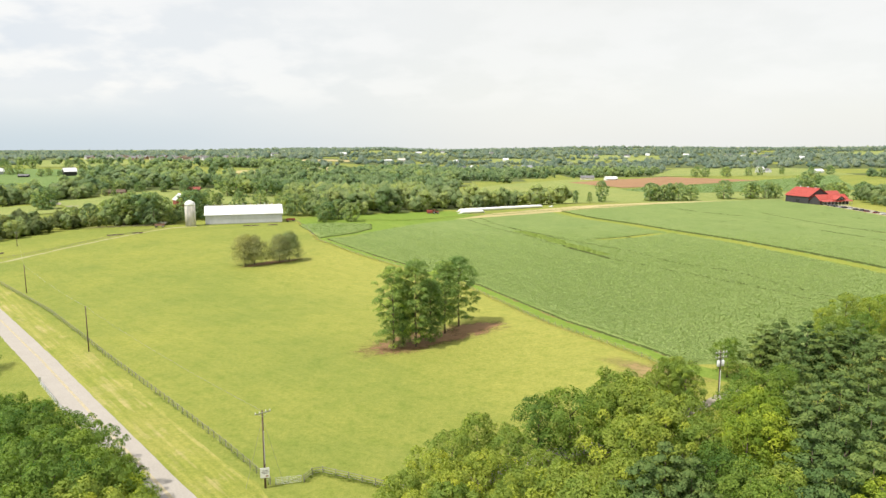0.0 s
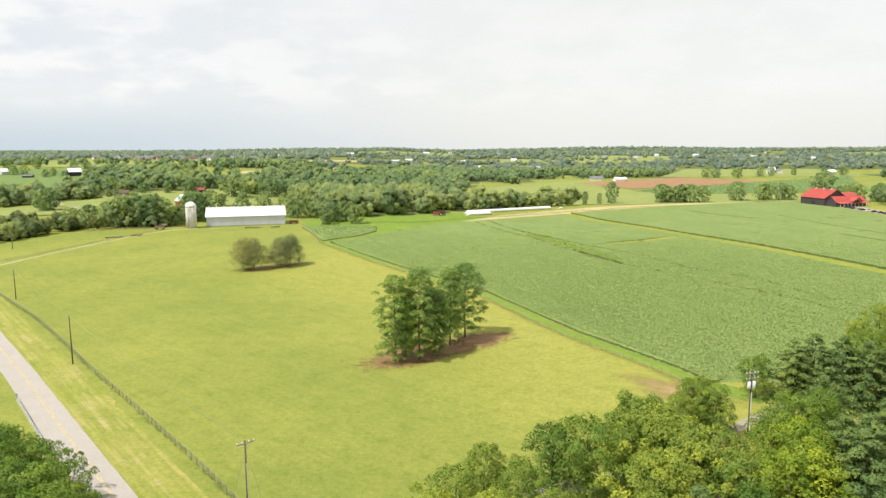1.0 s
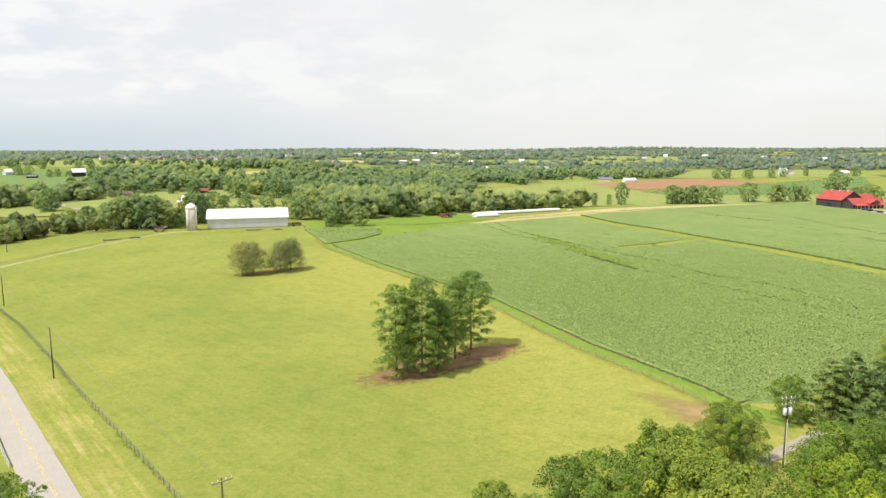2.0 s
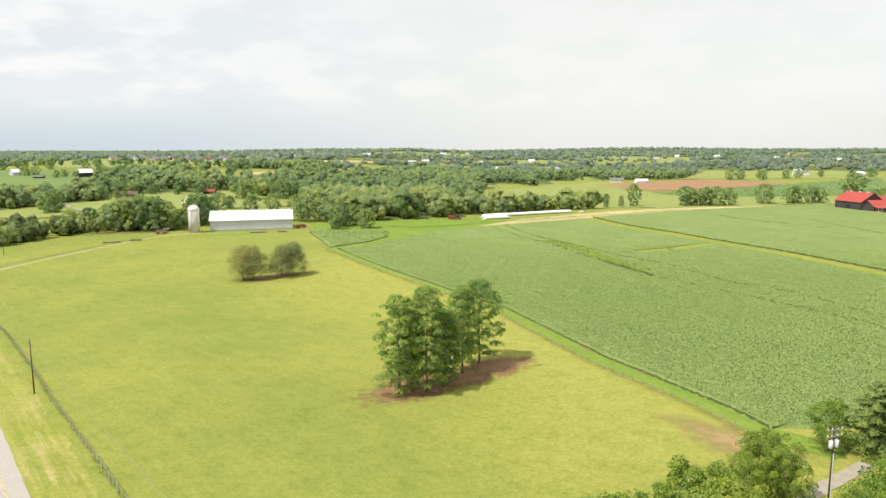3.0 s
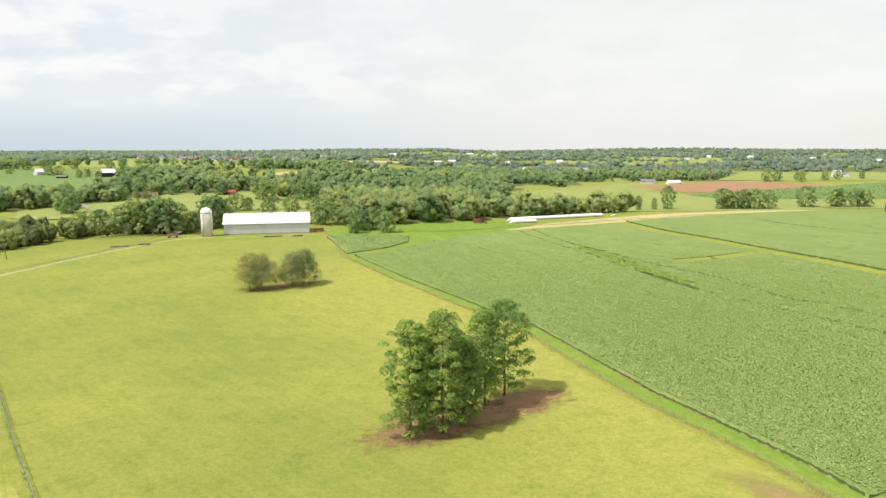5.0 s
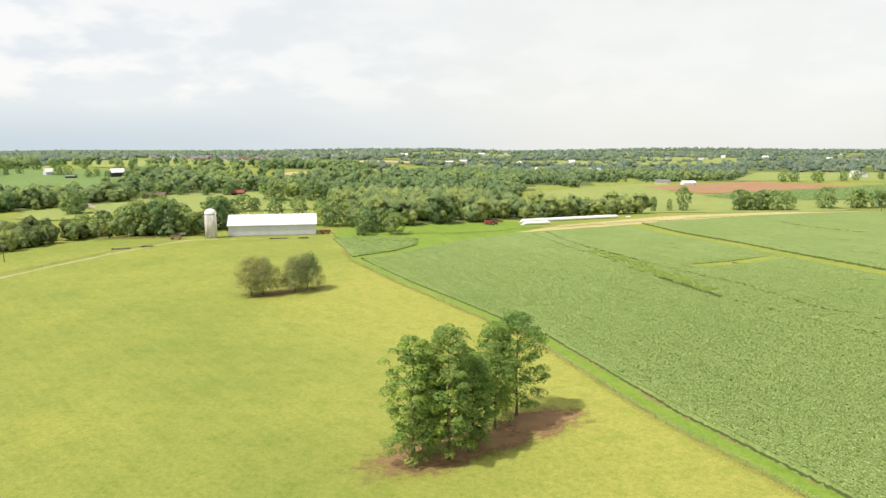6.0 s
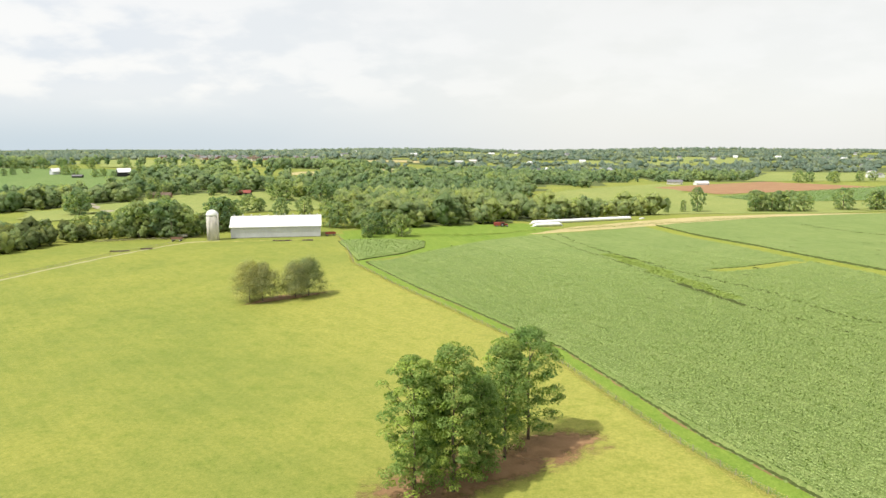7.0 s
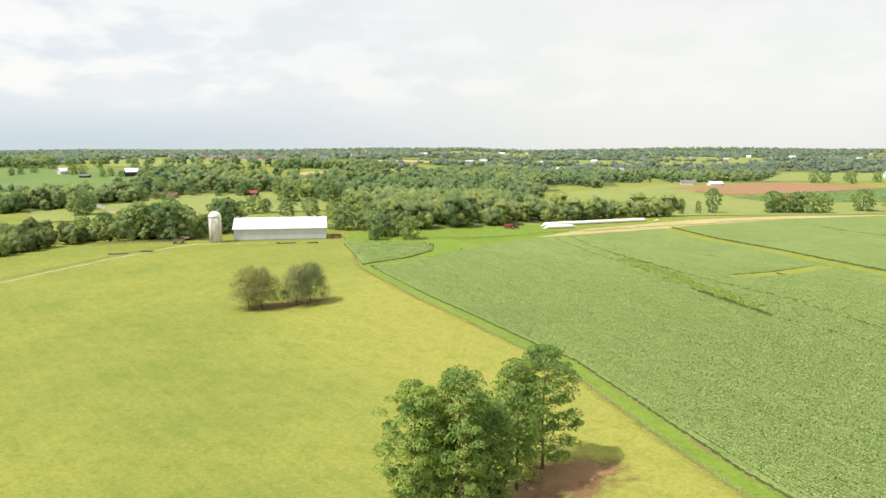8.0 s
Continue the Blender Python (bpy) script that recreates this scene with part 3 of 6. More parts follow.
# ---- leaves and trees ----
def leaf_quads(centres, normals, size, wide=0.6, jitter=0.6, own=0.45):
    """A pointed leaf or spray at each centre, lying roughly across its normal."""
    n = len(centres)
    nr = normals + rng.normal(0, jitter, (n, 3))
    nr /= np.linalg.norm(nr, axis=1)[:, None] + 1e-9
    u = np.cross(nr, rng.normal(0, 1, (n, 3)))
    u /= np.linalg.norm(u, axis=1)[:, None] + 1e-9
    v = np.cross(nr, u)
    s = (size * rng.uniform(0.65, 1.35, n))[:, None]
    droop = nr * s * 0.18
    a, b = centres - u * s * 0.5 - droop, centres + u * s * 0.5 - droop
    c, d = centres + v * s * wide * 0.5 + droop * 0.4, centres - v * s * wide * 0.5 + droop * 0.4
    verts = np.stack([a, d, b, c], 1).reshape(-1, 3)
    faces = np.arange(4 * n).reshape(n, 4)
    soft = 0.7 * normals / (np.linalg.norm(normals, axis=1)[:, None] + 1e-9) + own * nr
    soft /= np.linalg.norm(soft, axis=1)[:, None] + 1e-9
    return verts, faces, np.repeat(soft, 4, axis=0)


def leaf_tips(centres, normals, size, jitter=0.4, own=0.45):
    """Single three-cornered leaves or sprays, for crowns and crops seen from afar."""
    n = len(centres)
    nr = normals + rng.normal(0, jitter, (n, 3))
    nr /= np.linalg.norm(nr, axis=1)[:, None] + 1e-9
    u = np.cross(nr, rng.normal(0, 1, (n, 3)))
    u /= np.linalg.norm(u, axis=1)[:, None] + 1e-9
    v = np.cross(nr, u)
    s = (size * rng.uniform(0.65, 1.35, n))[:, None]
    w = rng.uniform(0.25, 0.5, n)[:, None]
    verts = np.stack([centres - u * s * 0.4 - v * s * w, centres + u * s * 0.6, centres - u * s * 0.3 + v * s * w], 1).reshape(-1, 3)
    soft = 0.7 * normals / (np.linalg.norm(normals, axis=1)[:, None] + 1e-9) + own * nr
    soft /= np.linalg.norm(soft, axis=1)[:, None] + 1e-9
    return verts, np.arange(3 * n).reshape(n, 3), np.repeat(soft, 3, axis=0)


def profile(q):
    """Blunt egg: half width of a crown at q of its height."""
    return max(0.0, 1 - abs((q - 0.45) / 0.575) ** 2.5) ** 0.6


def crown_tips(height, spread, base, n, seed, rough=0.3, inner=0.35):
    """Twig ends spread through the outer part of an uneven crown."""
    r = random.Random(seed)
    ph = [r.uniform(0, 6.28) for _ in range(4)]
    out = []
    for k in range(n):
        q = max(0.0, (k + 0.5) / n + r.uniform(-0.03, 0.03)) ** 0.85
        q = min(0.99, max(0.01, q))
        a = k * 2.39996 + r.uniform(-0.3, 0.3)
        lump = 1 + rough * (0.5 * math.sin(2 * a + ph[0] + 4 * q) + 0.5 * math.sin(3 * a + ph[1] - 7 * q) + 0.4 * math.sin(9 * q + ph[2] + a))
        rr = spread * profile(q) * lump * (inner + (1 - inner) * r.random() ** 0.45)
        out.append((rr * math.cos(a), rr * math.sin(a), base + (height - base) * q + 0.5 * rough * math.sin(2 * a + ph[3]), r.uniform(0.75, 1.3)))
    return out


def spray_leaves(tips, per, wide, thick, up=0.75, droop=0.3, dome=True):
    """Leaves round the twig ends: on flattened tufts, or loosely scattered."""
    T = np.repeat(np.array(tips, float), per, axis=0)
    n = len(T)
    g = rng.normal(0, 1, (n, 3))
    o = T[:, :3].copy()
    o[:, 2] = 0.0
    o /= np.linalg.norm(o, axis=1)[:, None] + 1.0
    if dome:
        g /= np.linalg.norm(g, axis=1)[:, None]
        g[:, 2] = np.where(g[:, 2] < -0.3, -g[:, 2], g[:, 2])
        r = wide * T[:, 3] * (1.06 - 0.4 * rng.random(n) ** 2)
        p = T[:, :3] + g * r[:, None] * np.array([1, 1, thick])
        p[:, 2] -= droop * wide * T[:, 3] * (g[:, 0] ** 2 + g[:, 1] ** 2) * 0.5
        d = g * 0.75 + o * 0.3 + np.array([0, 0, up * 0.5])
        return p, d
    h = wide * T[:, 3]
    dx, dy = g[:, 0] * h, g[:, 1] * h
    r2 = (dx ** 2 + dy ** 2) / (h ** 2)
    p = T[:, :3] + np.stack([dx, dy, g[:, 2] * thick * T[:, 3] - droop * h * np.minimum(r2, 4)], 1)
    d = o * 0.5 + np.stack([dx / h * 0.42, dy / h * 0.42, up + 0.35 * g[:, 2]], 1)
    return p, d


def dome_tips(height, spread, base, n, seed, rough=0.3):
    """Twig ends of a low spreading crown: a lumpy dome with a flat underside."""
    r = random.Random(seed)
    ph = [r.uniform(0, 6.28) for _ in range(3)]
    out = []
    for k in range(n):
        a, u = k * 2.39996 + r.uniform(-0.3, 0.3), r.uniform(0.0, 1.0) ** 0.8
        lump = 1 + rough * (0.5 * math.sin(2 * a + ph[0]) + 0.4 * math.sin(5 * a + ph[1]) + 0.4 * math.sin(3 * a + 6 * u + ph[2]))
        deep = 0.4 + 0.6 * r.random() ** 0.4
        rr = spread * lump * deep * math.sqrt(max(0.0, 1 - max(0.0, (u - 0.18) / 0.82) ** 2.2)) * (0.82 + 0.18 * min(1, u / 0.18))
        out.append((rr * math.cos(a), rr * math.sin(a), base + (height - base) * u * (0.75 + 0.25 * lump), r.uniform(0.75, 1.3)))
    return out


def tree_wood(height, radius, limbs, lean=0.0, seed=0):
    r = random.Random(seed)
    bm = bmesh.new()
    pts = [(0, 0, -0.4)] + [(lean * k + r.uniform(-0.1, 0.1) * height * 0.05, r.uniform(-0.1, 0.1) * height * 0.05, height * k) for k in (0.15, 0.35, 0.6, 0.85)]
    tube(bm, pts, [radius * q for q in (1.35, 1.0, 0.8, 0.5, 0.12)], 8)
    lm = []
    for (x, y, z, q) in limbs:
        lm.append(bmesh.new())
        z0 = max(0.2 * height, z - 0.9 * math.hypot(x, y) - 0.4)
        tube(lm[-1], [(lean * z0 / height, 0, z0), (x * 0.5, y * 0.5, (z0 + z) / 2 + 0.25), (x * 0.92, y * 0.92, z)], [radius * 0.38, radius * 0.24, radius * 0.06], 5)
    return bm, lm


def make_tree(name, label, height, tips, per, leaf, material, radius, wide=0.6, spread=(0.6, 0.28), jitter=0.4, seed=0, limbs=7, up=0.75, droop=0.3, dome=True, plain=False):
    """A tree: tapered trunk, limbs to its twigs, and a crown of leaf sprays."""
    ob = thing(name, Matrix.Identity(4), label, "tree")
    bm, lm = tree_wood(height, radius, tips[2::max(1, len(tips) // limbs)], 0.0, seed)
    part("trunk", bm, M_BARK, ob, "", True)
    for b in lm:
        part("limb", b, M_BARK, ob, "", True)
    p, d = spray_leaves(tips, per, spread[0], spread[1], up, droop, dome)
    v, f, nr = leaf_tips(p, d, leaf, jitter, 0.3) if plain else leaf_quads(p, d, leaf, wide, jitter, 0.3)
    tone = np.clip(0.5 + np.random.default_rng(seed).normal(0, 0.24, len(tips)), 0, 1)
    part("crown", mesh_from("crown", v, f, material, True, np.repeat(tone, per * (3 if plain else 4)), nr), None, ob)
    return ob


def pine_lobes(height, spread, base, tiers, seed):
    r = random.Random(seed)
    out = []
    for k in range(tiers):
        t = k / (tiers - 1)
        z = base + (height - base) * t
        reach = spread * (1 - t) ** 0.55 + 0.4
        n = max(1, int(3 + 4 * (1 - t)))
        a0 = r.uniform(0, 6.28)
        for j in range(n):
            a = a0 + 6.283 * j / n + r.uniform(-0.25, 0.25)
            for q in (0.4, 0.7, 1.0):
                if q < 0.5 and t > 0.8:
                    continue
                out.append((reach * q * math.cos(a), reach * q * math.sin(a), z - 0.35 * reach * q * 0.3 + r.uniform(-0.2, 0.2), (0.8 + 0.4 * (1 - t)) * r.uniform(0.8, 1.2)))
    return out


def put(ob, x, y, turn=0.0, size=1.0, tall=1.0, label="", sink=0.0):
    """Sets a finished tree down, upright, on the land."""
    c = copy_thing(ob, Matrix.Translation((x, y, z_at(x, y) - sink)) @ Matrix.Rotation(radians(turn), 4, "Z") @ Matrix.Diagonal((size, size, size * tall, 1)))
    if label:
        c["label"] = label
    return c


def drop_model(ob):
    for o in (*ob.children_recursive, ob):
        bpy.data.objects.remove(o)


# ---- grove of tall trees in the pasture ----
GROVE = [(-12.6, 173.1, 21.0, 4.3, 1.3), (-10.4, 176.8, 16.8, 3.0, 2.2), (-7.0, 174.8, 22.4, 4.2, 1.4), (-3.3, 179.9, 16.4, 3.2, 0.8), (0.4, 187.3, 19.8, 4.0, 3.2), (4.3, 194.8, 19.9, 5.2, 2.4)]
for k, (x, y, h, s, lo) in enumerate(GROVE):
    t = make_tree("walnut_tree", "tall green tree in a pasture grove", h, crown_tips(h, s, lo, 125, 20 + k, 0.32, 0.3), 104, 0.40, M_WALNUT, 0.22, 0.5, (1.1, 0.48), 0.36, 20 + k, 9, 0.7, 0.5)
    t.matrix_basis = pose(x, y, z_at(x, y), 0, 0, 47 * k)
    tagged(t, group="pasture grove")

# ---- low trees where the pasture rises ----
for k, (x, y, h, s, lo) in enumerate([(-82.6, 290.6, 12.6, 4.9, 1.5), (-78.8, 291.6, 12.0, 4.8, 1.6), (-69.8, 297.6, 11.4, 4.9, 1.5), (-66.2, 300.4, 12.2, 5.0, 1.4)]):
    t = make_tree("thin_leaved_tree", "dusty olive small-leaved tree with a low crown", h, dome_tips(h, s, lo, 200, 60 + k, 0.3), 66, 0.34, M_HAZEL, 0.16, 0.5, (0.85, 0.62), 0.5, 60 + k, 8, 0.7, 0.1, False)
    t.matrix_basis = pose(x, y, z_at(x, y), 0, 0, 31 * k)
    tagged(t, group="small pasture grove")

# ---- trees below the camera, by the lane and by the road ----
MODELS = []
for k in range(3):
    MODELS.append(make_tree("broadleaf_tree", "green broadleaf tree with a rounded crown", 14, crown_tips(14, 5.4, 1.8, 84, 100 + k, 0.55, 0.4), 106, 0.37, M_BROAD, 0.26, 0.6, (1.2, 0.8), 0.5, 100 + k, 7, 0.7, 0.5, True, True))
for k in range(2):
    MODELS.append(make_tree("broadleaf_tree", "olive green broadleaf tree with a full crown", 14, crown_tips(14, 5.6, 1.5, 92, 120 + k, 0.55, 0.4), 98, 0.36, M_OLIVE, 0.24, 0.5, (1.1, 0.85), 0.5, 120 + k, 7, 0.7, 0.45, True, True))
MODELS.append(make_tree("broadleaf_tree", "bright yellow-green broadleaf tree", 14, crown_tips(14, 5.0, 1.8, 88, 140, 0.55, 0.4), 104, 0.36, M_YELLOW, 0.24, 0.6, (1.1, 0.75), 0.5, 140, 7, 0.7, 0.5, True, True))
PINES = [make_tree("pine_tree", "dark blue-green pine with tiered boughs", 16, pine_lobes(16, 6.2, 1.5, 12, 150 + k), 66, 0.46, M_PINE, 0.28, 0.3, (1.1, 0.45), 0.5, 150 + k, 8, 0.9, 0.18, True, True) for k in range(2)]

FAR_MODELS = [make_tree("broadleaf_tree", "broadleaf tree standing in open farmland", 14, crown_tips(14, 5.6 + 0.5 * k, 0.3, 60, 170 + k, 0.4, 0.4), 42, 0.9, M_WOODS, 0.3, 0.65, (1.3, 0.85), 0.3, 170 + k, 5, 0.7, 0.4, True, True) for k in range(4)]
# kind (0-2 green, 3-4 olive, 5 yellow-green, 6-7 pine), x, y, height
NEAR = [
    (3, 5.1, 102.6, 11), (3, 1.2, 95.8, 11), (4, 9.5, 98.6, 10), (4, 13.4, 90.5, 10), (3, 5.6, 89.1, 11), (4, 1.0, 84.3, 11), (3, 10.5, 85.8, 10), (0, 15.3, 108.0, 11),
    (1, 19.7, 105.0, 13.3), (0, 27.4, 112.6, 11.8), (4, 29.1, 111.1, 13.8), (3, 29.2, 106.0, 13.8), (4, 30.9, 101.4, 13.8), (3, 35.5, 100.2, 13), (4, 31.8, 96.4, 13),
    (3, 25.7, 91.4, 13.8), (4, 35.8, 93.8, 12), (3, 42.3, 127.7, 9.2), (4, 44.2, 123.9, 9.2), (3, 44.8, 131.0, 8.6), (2, 58.9, 141.3, 8.5), (3, 38.0, 122.0, 9.2), (2, 52.8, 114.5, 11),
    (0, 57.9, 115.4, 11), (1, 48.5, 110.9, 10), (5, 46.9, 100.4, 13), (5, 42.0, 92.7, 12), (5, 45.7, 94.1, 12), (6, 65.5, 140.8, 11), (7, 69.8, 141.5, 12), (6, 73.9, 139.2, 12),
    (7, 76.2, 135.1, 12.5), (6, 81.3, 135.3, 13), (7, 79.6, 125.2, 13), (6, 61.9, 121.7, 12), (7, 64.8, 103.3, 14), (7, 59.9, 102.2, 14), (6, 53.6, 96.7, 14), (7, 55.6, 87.4, 15),
    (6, 50.0, 83.3, 15), (7, 44.8, 81.2, 14), (6, 48.3, 74.7, 15), (7, 42.7, 72.6, 15), (7, 53.6, 102.0, 12), (4, 103.7, 177.4, 10), (3, 105.5, 170.7, 10), (4, 91.9, 166.0, 9),
    (5, 111.5, 175.9, 10), (3, 90.0, 157.6, 9), (2, 98.0, 160.2, 9), (3, 113.8, 170.6, 10), (6, 27.6, 82.9, 13), (7, 23.1, 76.7, 13.8), (6, 30.1, 80.7, 12), (4, 14.8, 77.7, 13.8),
    (3, 17.4, 74.6, 13.8), (4, 22.5, 81.8, 12.8), (5, 47.4, 71.9, 13), (2, 37.6, 81.5, 11), (1, 35.5, 86.8, 11), (0, 37.4, 75.2, 12), (3, 40.5, 77.6, 12), (4, 6.3, 78.3, 11),
    (4, 12.0, 76.5, 11), (1, -70.6, 105.9, 12), (0, -63.1, 99.9, 12.5), (2, -55.5, 93.8, 12), (1, -51.3, 91.8, 12), (0, -45.9, 85.6, 12), (2, -55.3, 87.0, 13), (1, -48.1, 80.5, 13),
    (3, -43.5, 78.1, 12), (0, -54.2, 80.5, 13), (3, -45.4, 93.2, 8.5), (5, -40.0, 84.6, 9.5), (4, -35.9, 78.7, 10), (3, -39.8, 77.2, 11), (4, -41.7, 73.5, 12), (1, -47.4, 73.6, 13),
    (2, -43.3, 82.4, 12), (3, -4.8, 85.6, 10), (4, -1.8, 90.4, 10.5), (3, -6.7, 81.5, 10), (4, -2.8, 79.1, 10.5), (3, 0.3, 79.9, 11), (1, -107.0, 157.0, 8.0), (1, -71.0, 111.0, 10.5), (0, -64.0, 107.0, 10.8), (2, -57.0, 103.0, 10.4), (1, -51.0, 97.0, 10.2), (0, -60.0, 99.0, 11.5), (3, -47.5, 92.5, 9.0), (0, -112.0, 150.0, 13.0),
    (2, -108.0, 134.0, 12.0),
]
ALL = MODELS + PINES + FAR_MODELS
for k, (m, x, y, h) in enumerate(NEAR):
    base = 16.0 if m >= 6 else 14.0
    wide = (0.92 + 0.16 * ((k * 37) % 10) / 10)
    s = h / base
    if m < 6 and x > -10:
        s *= 0.93
    put(ALL[m], x, y, (k * 77) % 360, s * wide if m < 6 else s, 1.0 / wide if m < 6 else 1.0)

# ---- soybeans ----
def soy_mask(x, y):
    """1 inside the bean field, 0 outside and in its grass lanes."""
    w = np.array(SOY_WEST + [(-50, 363), (-39.5, 385), (-31.5, 401), (-20.5, 424), (-7.5, 446), (10, 467), (38, 486), (74, 512), (102, 535), (186, 586), (304, 636)])
    e = np.array([(70, 150.6), (150, 168), (325, 270), (301, 440), (303, 500), (305, 545), (294, 606), (304, 636)])
    inside = np.minimum(x - np.interp(y, w[:, 1], w[:, 0]), np.interp(y, e[:, 1], e[:, 0]) - x)
    inside = np.minimum(inside, y - 150.0)
    m = sstep(0.0, 0.9, inside)
    m = m * sstep(5.6, 6.4, dist_line(x, y, LANE_A)) * sstep(4.2, 5.0, dist_line(x, y, LANE_B)) * sstep(0.6, 1.7, dist_line(x, y, BARE_ROW))
    m = m * (1 - 0.3 * sstep(5.5, 2.0, dist_line(x, y, SWALE) + 1.2 * np.sin(x * 0.7 + y * 0.4)))
    return m


def wedge_mask(x, y):
    c = [(-84, 411), (-63, 420), (-43, 421), (-41, 402), (-48, 381), (-63, 360.5)]
    s = []
    for (ax, ay), (bx, by) in zip(c, c[1:] + c[:1]):
        s.append(-((bx - ax) * (y - ay) - (by - ay) * (x - ax)) / math.hypot(bx - ax, by - ay))
    s = np.array(s)
    return sstep(0.0, 1.2, s.min(0))


def crop(name, xs, ys, mask, label):
    gx, gy = np.meshgrid(xs, ys)
    m = mask(gx, gy)
    streak = np.sin((gx * 0.93 + gy * 0.37) / 0.76 * 0.5)
    h = 0.95 * m - 0.08 + m * (rng.normal(0, 0.014, m.shape) + 0.03 * streak)
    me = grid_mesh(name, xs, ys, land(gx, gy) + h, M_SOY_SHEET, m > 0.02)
    return tagged(new(name, me), label, "crop", "", "stuff")


soy_x = np.concatenate([np.arange(-66, 110, 1.0), np.arange(110, 334, 2.0)])
soy_y = np.concatenate([np.arange(149, 320, 1.0), np.arange(320, 640, 1.8)])
crop("soybean_field", soy_x, soy_y, soy_mask, "dense soft-green soybean field in rows")
crop("soybean_wedge", np.arange(-88, -36, 1.2), np.arange(358, 434, 1.2), wedge_mask, "small three-cornered soybean plot")


def soy_height(x, y):
    return np.maximum(soy_mask(x, y), wedge_mask(x, y))


def scatter_soy(name, count, x0, x1, y0, y1, size, mask, label, material=None):
    x, y = rng.uniform(x0, x1, count), rng.uniform(y0, y1, count)
    keep = mask(x, y) > 0.8
    x, y = x[keep], y[keep]
    row = np.round((x * 0.93 + y * 0.37) / 0.76) * 0.76 - (x * 0.93 + y * 0.37)
    x, y = x + 0.6 * row * 0.93, y + 0.6 * row * 0.37
    z = land(x, y) + 0.88 * soy_height(x, y) + rng.uniform(-0.04, 0.26, len(x))
    v, f, nr = leaf_tips(np.stack([x, y, z], 1), np.tile((0, 0, 1.0), (len(x), 1)), size, 0.5, 0.9)
    return tagged(new(name, mesh_from(name, v, f, material or M_SOY, True, None, nr)), label, "crop", "", "stuff")


def in_swale(x, y):
    return sstep(6.0, 2.0, dist_line(x, y, SWALE) + 1.2 * np.sin(x * 0.7 + y * 0.4)) * soy_mask(x, y) * 1.4


def thinning(x, y):
    """Fewer single leaves with distance into the field."""
    d = np.hypot(x - 5, y - 70)
    return soy_mask(x, y) * (rng.random(len(x)) < sstep(380, 120, d))


scatter_soy("soybean_leaves", 1350000, -62, 230, 150, 420, 0.33, thinning, "broad soybean leaves above the rows")
scatter_soy("soybean_leaves", 12000, -88, -36, 358, 434, 0.5, wedge_mask, "broad soybean leaves in the small plot")


scatter_soy("swale_weeds", 70000, 36, 80, 290, 402, 0.5, in_swale, "yellow-green weeds in the damp swale", M_SWALE)


def crop_edge(points, side, label="stems at the edge of the bean rows, shade painted in dark", height=0.6, gaps=0.0):
    """The upright edge of the crop: a ragged wall along a line, stems with their shade painted dark."""
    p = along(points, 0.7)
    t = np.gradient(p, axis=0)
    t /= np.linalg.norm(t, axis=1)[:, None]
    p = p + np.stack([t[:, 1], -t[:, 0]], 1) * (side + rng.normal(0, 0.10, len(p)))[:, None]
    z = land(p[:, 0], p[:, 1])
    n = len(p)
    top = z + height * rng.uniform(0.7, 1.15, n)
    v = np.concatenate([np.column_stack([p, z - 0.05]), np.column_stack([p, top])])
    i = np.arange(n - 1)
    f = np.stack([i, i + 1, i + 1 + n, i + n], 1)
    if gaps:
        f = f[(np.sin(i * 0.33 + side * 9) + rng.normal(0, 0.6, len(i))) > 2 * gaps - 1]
    return tagged(new("crop_edge", mesh_from("crop_edge", v, f, M_SOY_STEM_SHADE, True)), label, "crop", "", "stuff")


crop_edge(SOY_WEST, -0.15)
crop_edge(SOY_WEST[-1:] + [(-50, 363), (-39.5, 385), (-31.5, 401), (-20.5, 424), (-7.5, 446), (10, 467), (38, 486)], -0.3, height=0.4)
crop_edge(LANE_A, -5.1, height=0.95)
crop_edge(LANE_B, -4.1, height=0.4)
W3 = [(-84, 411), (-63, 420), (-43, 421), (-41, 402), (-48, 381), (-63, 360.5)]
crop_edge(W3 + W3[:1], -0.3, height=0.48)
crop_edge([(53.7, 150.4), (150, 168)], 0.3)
# dark ribbons topping the canopy stand in for shaded gaps along the tracks
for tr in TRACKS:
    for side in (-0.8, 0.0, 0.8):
        crop_edge(tr, side, "dark upright ribbon painted as the shaded gap between trampled bean rows", 1.04, 0.28)


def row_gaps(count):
    """Short dark ribbons reaching just above the canopy, painted shade for gaps in single bean rows."""
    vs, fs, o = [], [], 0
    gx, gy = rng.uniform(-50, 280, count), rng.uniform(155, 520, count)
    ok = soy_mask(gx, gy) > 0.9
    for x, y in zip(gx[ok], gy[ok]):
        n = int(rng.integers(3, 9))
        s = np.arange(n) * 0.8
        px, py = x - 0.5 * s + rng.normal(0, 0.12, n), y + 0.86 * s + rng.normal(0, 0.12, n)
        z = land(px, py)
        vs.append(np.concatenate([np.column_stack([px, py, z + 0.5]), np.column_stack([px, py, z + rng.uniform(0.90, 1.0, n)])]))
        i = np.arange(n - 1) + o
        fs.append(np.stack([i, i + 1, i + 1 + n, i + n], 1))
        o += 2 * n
    return tagged(new("row_gaps", mesh_from("row_gaps", np.concatenate(vs), np.concatenate(fs), M_SOY_STEM_SHADE, True)), "short dark ribbons painted as shaded gaps in the bean rows", "crop", "", "stuff")


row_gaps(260)

